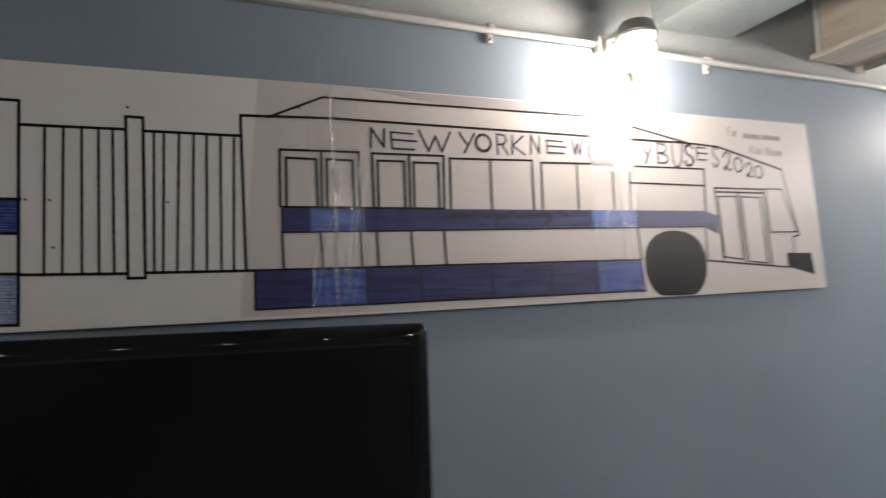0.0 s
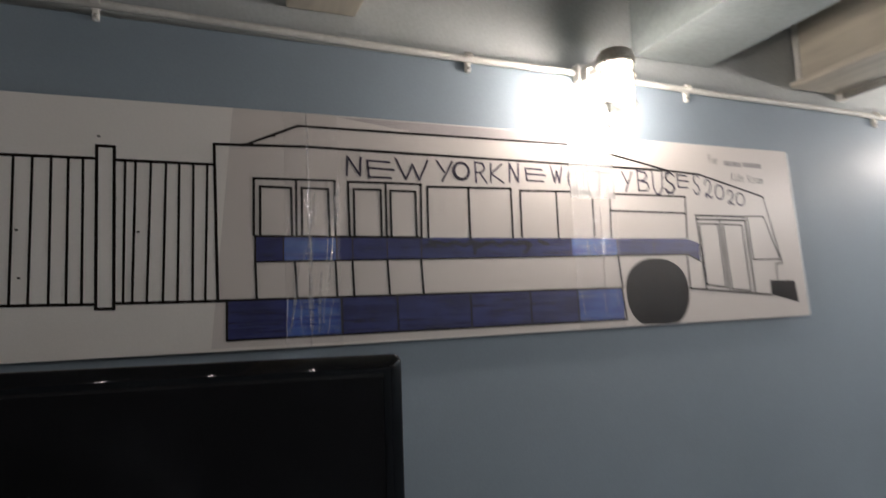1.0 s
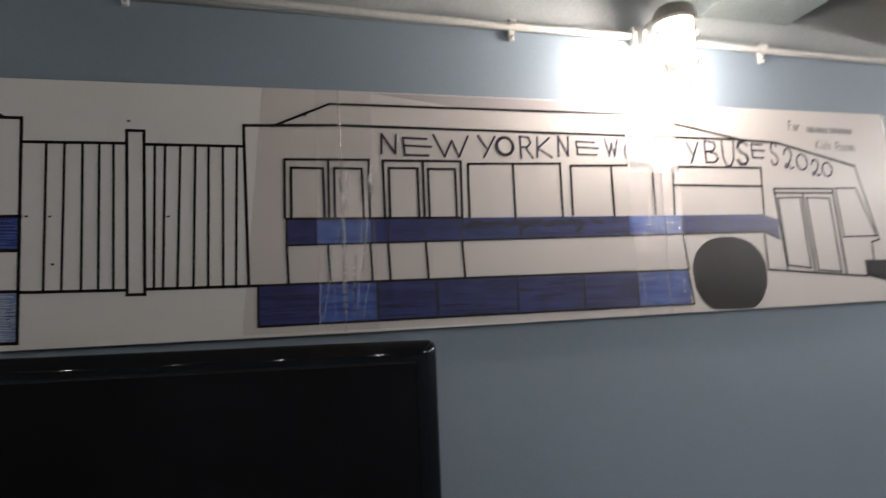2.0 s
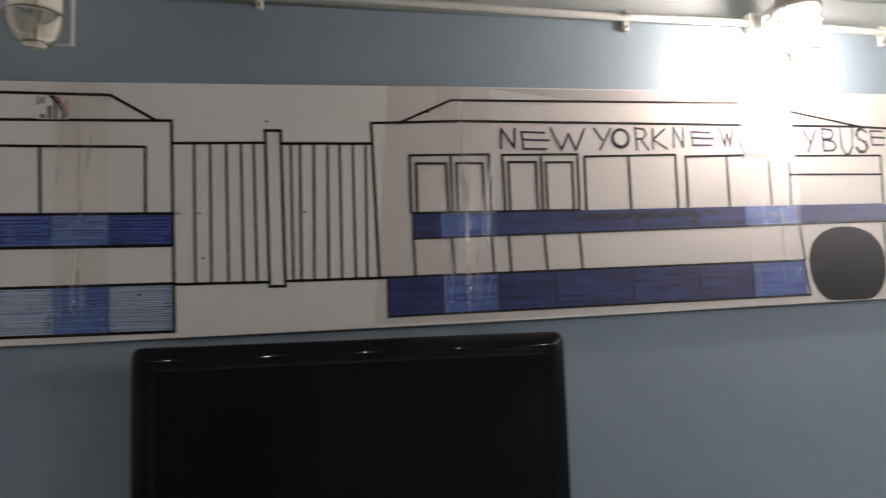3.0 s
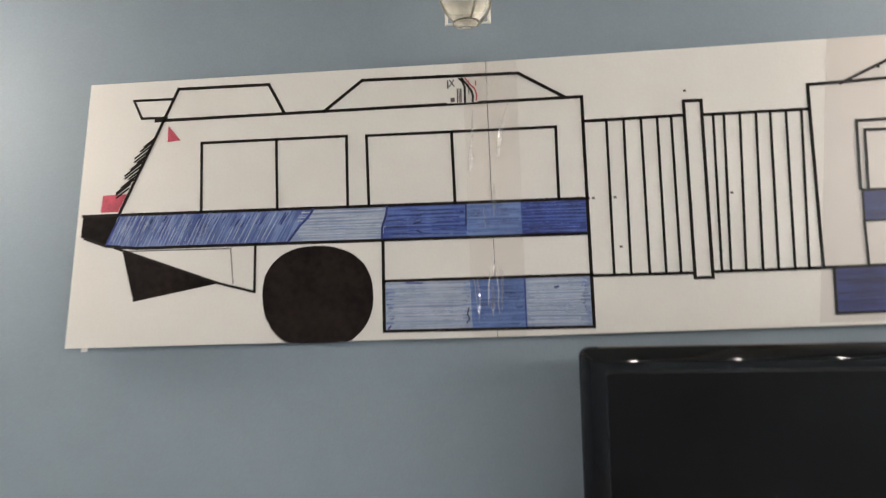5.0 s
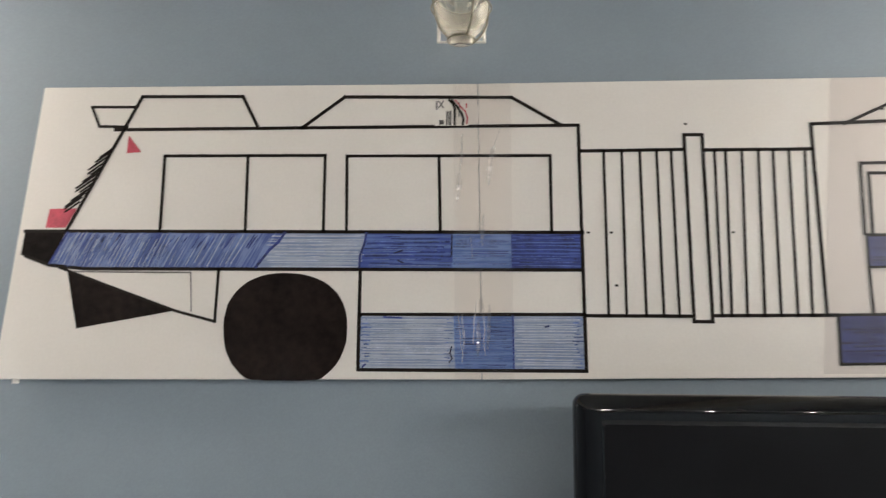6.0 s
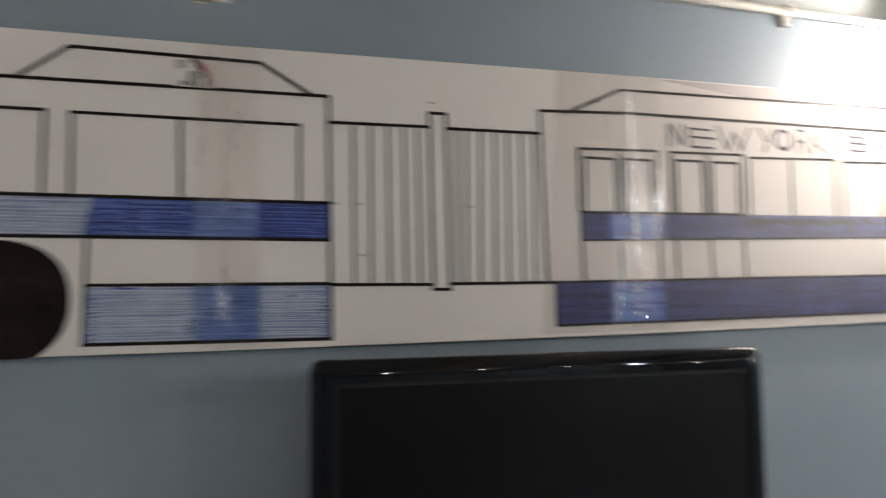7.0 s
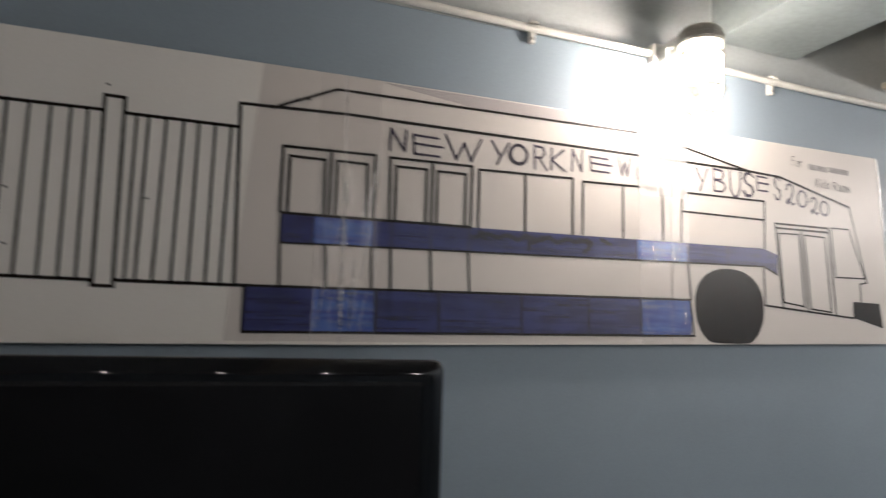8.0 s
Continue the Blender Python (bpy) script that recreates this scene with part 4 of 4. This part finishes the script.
MIDDLE_WORDS = (("N", 0.856, 0.882, 1.961, 1.914), ("E", 0.902, 0.958, 1.951, 1.920), ("W", 0.976, 1.009, 1.960, 1.919), ("C", 1.027, 1.054, 1.955, 1.905), ("I", 1.074, 1.074, 1.957, 1.906), ("T", 1.100, 1.149, 1.955, 1.906), ("Y", 1.196, 1.229, 1.960, 1.907))
LAST_WORDS = (("B", 1.247, 1.283, 1.964, 1.910), ("U", 1.297, 1.331, 1.965, 1.902), ("S", 1.338, 1.371, 1.968, 1.906), ("E", 1.383, 1.421, 1.961, 1.926), ("S", 1.439, 1.460, 1.967, 1.908), ("S", 1.3405, 1.3735, 1.965, 1.909), ("O", 0.708, 0.745, 1.953, 1.915), ("2", 1.479, 1.505, 1.953, 1.899), ("O", 1.516, 1.548, 1.939, 1.898), ("2", 1.562, 1.585, 1.926, 1.883), ("O", 1.593, 1.624, 1.919, 1.883))
for ch, x0, x1, z1, z0 in FIRST_WORDS + MIDDLE_WORDS + LAST_WORDS:
    letter(ch, x0, x1, z1, z0, 0.0048, PEN)
for ch, x0, x1, z1, z0 in (("F", 1.503, 1.513, 2.026, 2.003), ("o", 1.517, 1.525, 2.022, 2.001), ("r", 1.528, 1.537, 2.022, 2.002),
                           ("K", 1.582, 1.594, 1.977, 1.955), ("i", 1.598, 1.602, 1.976, 1.955), ("d", 1.605, 1.615, 1.977, 1.955), ("s", 1.619, 1.629, 1.975, 1.955),
                           ("R", 1.645, 1.658, 1.974, 1.952), ("o", 1.662, 1.672, 1.974, 1.952), ("o", 1.676, 1.686, 1.974, 1.952), ("m", 1.690, 1.704, 1.974, 1.952)):
    letter(ch, x0, x1, z1, z0, 0.0022, GREY_PEN, "small_letter")
for x0, x1 in ((1.563, 1.619), (1.635, 1.697)):
    drawn("writing_bar", [[(x0, 2.006), (x1, 2.004)]], FAINT_PEN, "unreadable handwriting", w=0.014)

# clear tape over the joints and clear film over the front half


def sheet(name, x0t, x0b, x1t, x1b, z1, z0, lift, material, creases, wave, nx, nz, label):
    """A thin clear sheet with narrow wandering creases: rows of place across, height and lean."""
    bm = bmesh.new()
    rows = []
    for j in range(nz + 1):
        v = j / nz
        row = []
        for i in range(nx + 1):
            u = i / nx
            x = (x0t + (x0b - x0t) * v) * (1 - u) + (x1t + (x1b - x1t) * v) * u
            zz = (z1[0] * (1 - u) + z1[1] * u) * (1 - v) + (z0[0] * (1 - u) + z0[1] * u) * v
            h = wave * noise.noise((x * 14, 3.1, zz * 5))
            for n, (cu, ch, lean) in enumerate(creases):
                c = cu + lean * (v - 0.5) + 0.02 * noise.noise((n * 3.3, zz * 9, 0.5))
                k = (u - c) * (x1t - x0t) / 0.0016
                h += ch * max(0.15, noise.noise((n * 7.1, zz * 11, 2.5)) + 0.5) * math.exp(-k * k)
            row.append(bm.verts.new((x, PAPER - lift - h, zz)))
        rows.append(row)
    for a, b in zip(rows, rows[1:]):
        for i in range(nx):
            bm.faces.new((a[i], b[i], b[i + 1], a[i + 1]))
    ob = smooth(part(name, bm, material, banner, label))
    ob.visible_shadow = False
    return ob


FEW = ((0.06, 0.0006, 0.0), (0.30, 0.0007, -0.12), (0.62, 0.0008, -0.10), (0.74, 0.0005, 0.05))
MANY = ((0.03, 0.0008, 0.0), (0.14, 0.0006, 0.1), (0.30, 0.0009, -0.15), (0.42, 0.0010, 0.02), (0.47, 0.0008, -0.06), (0.70, 0.0007, 0.1), (0.86, 0.0010, -0.08), (0.93, 0.0009, 0.05), (0.97, 0.0007, 0.0))
sheet("tape_strip", -0.454, -0.449, -0.354, -0.351, (2.031, 2.033), (1.521, 1.522), 0.0014, TAPE, FEW, 0.0003, 130, 70, "crinkled clear packing tape")
sheet("tape_strip", 0.306, 0.308, 0.424, 0.430, (2.043, 2.045), (1.529, 1.531), 0.0024, TAPE, MANY, 0.0003, 150, 70, "crinkled clear packing tape")
sheet("tape_strip", 1.030, 1.034, 1.168, 1.174, (1.880, 1.882), (1.544, 1.546), 0.0024, TAPE, FEW, 0.0003, 150, 50, "crinkled clear packing tape")
# separate hazed piece below the lamp washes out the letters like glare
sheet("tape_end", 1.028, 1.030, 1.166, 1.168, (2.050, 2.052), (1.8805, 1.8825), 0.0024, FRONT_TAPE, MANY, 0.0006, 150, 30, "end of the packing tape, hazed in place of lamp glare")
sheet("film", 0.200, 0.160, 1.806, 1.838, (2.041, 2.056), (1.534, 1.552), 0.0016, FILM, (), 0.0005, 60, 20, "clear glossy film over the front half")

def wrinkle(x0, z0, x1, z1, w, lift, tape):
    """A raised fold in the tape: a thin bowed ridge."""
    n = max(8, int(math.hypot(x1 - x0, z1 - z0) / 0.006))
    pts = []
    for i in range(n + 1):
        t = i / n
        pts.append((x0 + (x1 - x0) * t + 0.0028 * noise.noise((x0 * 90, t * 4.0, z0)) + 0.0012 * noise.noise((x0 * 50, t * n * 0.7, z0)), PAPER - lift, z0 + (z1 - z0) * t))
    ob = smooth(part("wrinkle", tube(pts, w * 0.32, 6), WRINKLE, tape, "fold in the tape, its glint coloured white"))
    ob.visible_shadow = False


TAPES = [o for o in banner.children if o.name.startswith("tape_strip")]
REAR_FOLDS = ((-0.441, 1.872, -0.447, 1.822, 0.0030), (-0.386, 1.900, -0.393, 1.850, 0.0030), (-0.372, 1.955, -0.386, 1.912, 0.0009), (-0.443, 1.628, -0.436, 1.548, 0.0016), (-0.415, 1.650, -0.418, 1.580, 0.0026), (-0.402, 1.642, -0.399, 1.560, 0.0018), (-0.409, 2.030, -0.409, 1.985, 0.0012), (-0.424, 1.76, -0.420, 1.72, 0.0012))
MIDDLE_FOLDS = ((0.3555, 2.018, 0.3575, 1.900, 0.0030), (0.3575, 1.900, 0.359, 1.770, 0.0018), (0.360, 1.770, 0.362, 1.700, 0.0034), (0.359, 1.700, 0.361, 1.600, 0.0026), (0.361, 1.600, 0.362, 1.534, 0.0018), (0.352, 1.745, 0.316, 1.560, 0.0014), (0.312, 1.640, 0.309, 1.540, 0.0022), (0.401, 1.805, 0.388, 1.580, 0.0018), (0.419, 1.880, 0.404, 1.700, 0.0024), (0.425, 1.882, 0.417, 1.838, 0.0042), (0.412, 1.858, 0.424, 1.832, 0.0034), (0.420, 1.905, 0.426, 1.876, 0.0022), (0.366, 1.872, 0.374, 1.812, 0.0024), (0.383, 1.868, 0.372, 1.800, 0.0016), (0.409, 1.632, 0.398, 1.556, 0.0018), (0.338, 1.640, 0.345, 1.548, 0.0012), (0.378, 1.700, 0.372, 1.640, 0.0016))
FRONT_FOLDS = ((1.058, 1.785, 1.100, 1.775, 0.0016), (1.120, 1.775, 1.126, 1.742, 0.0018), (1.046, 1.640, 1.054, 1.576, 0.0018), (1.160, 1.720, 1.168, 1.655, 0.0014), (1.060, 1.652, 1.160, 1.648, 0.0016), (1.112, 1.640, 1.120, 1.575, 0.0014), (1.090, 1.765, 1.096, 1.745, 0.0012))
for k, folds in enumerate((REAR_FOLDS, MIDDLE_FOLDS, FRONT_FOLDS)):
    for x0, z0, x1, z1, w in folds:
        wrinkle(x0, z0, x1, z1, w, 0.0030, TAPES[k])


def glint_pleat(x0, z0, x1, z1, w, tape, bow=0.026, m=8):
    """A smooth pleat of the tape: a barely bowed strip of short faces, tilted to send glints to the camera, with steep
    returns.
    """
    bm = bmesh.new()
    n = max(14, int(abs(z1 - z0) / 0.0013))
    dz = (z1 - z0) / n
    y, line = 0.0, []
    for i in range(n + 1):
        cz = z0 + dz * i
        phase = (cz / 0.018 + 0.9 * noise.noise((x0 * 31, cz * 22, 4.1))) % 1.0
        # tilt fitted to the view: it mirrors the track spots towards the camera
        slope = 0.6 * (1.81 - cz) + 0.03 * math.sin(2 * math.pi * phase) + 0.02 * noise.noise((x0 * 17, cz * 25, 8.3))
        line.append((cz, y))
        y += dz * (slope if phase < 0.8 else -4.0 * slope)
    mean = sum(v for _, v in line) / len(line)
    drift = (line[-1][1] - line[0][1]) / n
    rows = []
    for i, (cz, y) in enumerate(line):
        t = i / n
        ww = 1.25 * w * (0.35 + 0.65 * math.sin(math.pi * (t * 0.92 + 0.04)))
        cx = x0 + (x1 - x0) * t + 0.0018 * noise.noise((x0 * 70, t * 3, 1.7))
        roll = 0.04 * noise.noise((x0 * 53, cz * 25, 6.7))
        yy = PAPER - 0.0048 + y - mean - drift * (i - n / 2)
        rows.append([bm.verts.new((cx + ww * (k / m - 0.5), min(yy + bow * w * (2 * k / m - 1) ** 2 * 0.5 + roll * ww * (k / m - 0.5), PAPER - 0.0027), cz)) for k in range(m + 1)])
    for a, b in zip(rows, rows[1:]):
        for k in range(m):
            bm.faces.new((a[k], b[k], b[k + 1], a[k + 1]))
    ob = smooth(part("pleat", bm, GLINT, tape, "tape pleat tilted to glint at the camera"))
    ob.visible_shadow = False


REAR_PLEATS = ((-0.437, 1.94, -0.442, 1.875, 0.0030), (-0.442, 1.872, -0.446, 1.826, 0.0085), (-0.384, 1.920, -0.393, 1.852, 0.0085), (-0.405, 1.660, -0.406, 1.630, 0.0070), (-0.437, 1.630, -0.434, 1.570, 0.0035), (-0.410, 1.620, -0.411, 1.560, 0.0060), (-0.391, 1.645, -0.394, 1.570, 0.0045), (-0.402, 1.800, -0.404, 1.745, 0.0050))
MIDDLE_PLEATS = ((0.350, 1.858, 0.372, 1.780, 0.0070), (0.372, 1.865, 0.362, 1.775, 0.0060), (0.424, 1.885, 0.414, 1.780, 0.0090), (0.414, 1.860, 0.421, 1.810, 0.0060), (0.357, 2.015, 0.358, 1.905, 0.0050), (0.360, 1.895, 0.361, 1.775, 0.0075), (0.360, 1.775, 0.362, 1.690, 0.0105), (0.361, 1.690, 0.362, 1.560, 0.0095), (0.408, 1.740, 0.396, 1.640, 0.0050), (0.337, 1.710, 0.318, 1.560, 0.0040), (0.384, 1.690, 0.378, 1.560, 0.0060))
FRONT_PLEATS = ((1.070, 1.780, 1.074, 1.730, 0.0040), (1.118, 1.770, 1.122, 1.720, 0.0035), (1.152, 1.640, 1.157, 1.590, 0.0035))
for k, pleats in enumerate((REAR_PLEATS, MIDDLE_PLEATS, FRONT_PLEATS)):
    for x0, z0, x1, z1, w in pleats:
        glint_pleat(x0, z0, x1, z1, w, TAPES[k])
FILM_SHEET = [o for o in banner.children if o.name.startswith("film")][0]
# white ridges draw the bright rim of the film
wrinkle(1.8090, 2.054, 1.8420, 1.562, 0.0068, 0.0022, FILM_SHEET)
wrinkle(1.45, 2.0535, 1.80, 2.0565, 0.0022, 0.0022, FILM_SHEET)
bm = bmesh.new()
q = [bm.verts.new((x, PAPER - 0.0034, z)) for x, z in ((0.42, 2.0405), (0.62, 2.0185), (1.095, 2.0245), (1.112, 2.0490))]
bm.faces.new(q)
part("edge_tape", bm, EDGE_TAPE, banner, "tape along the upper edge, tinted grey for its sheen").visible_shadow = False
part("corner_tape", box(-1.198, -1.186, PAPER + 0.001, PAPER + 0.0016, 1.509, 1.520), FOAM, banner, "small torn tab of white tape under the corner")
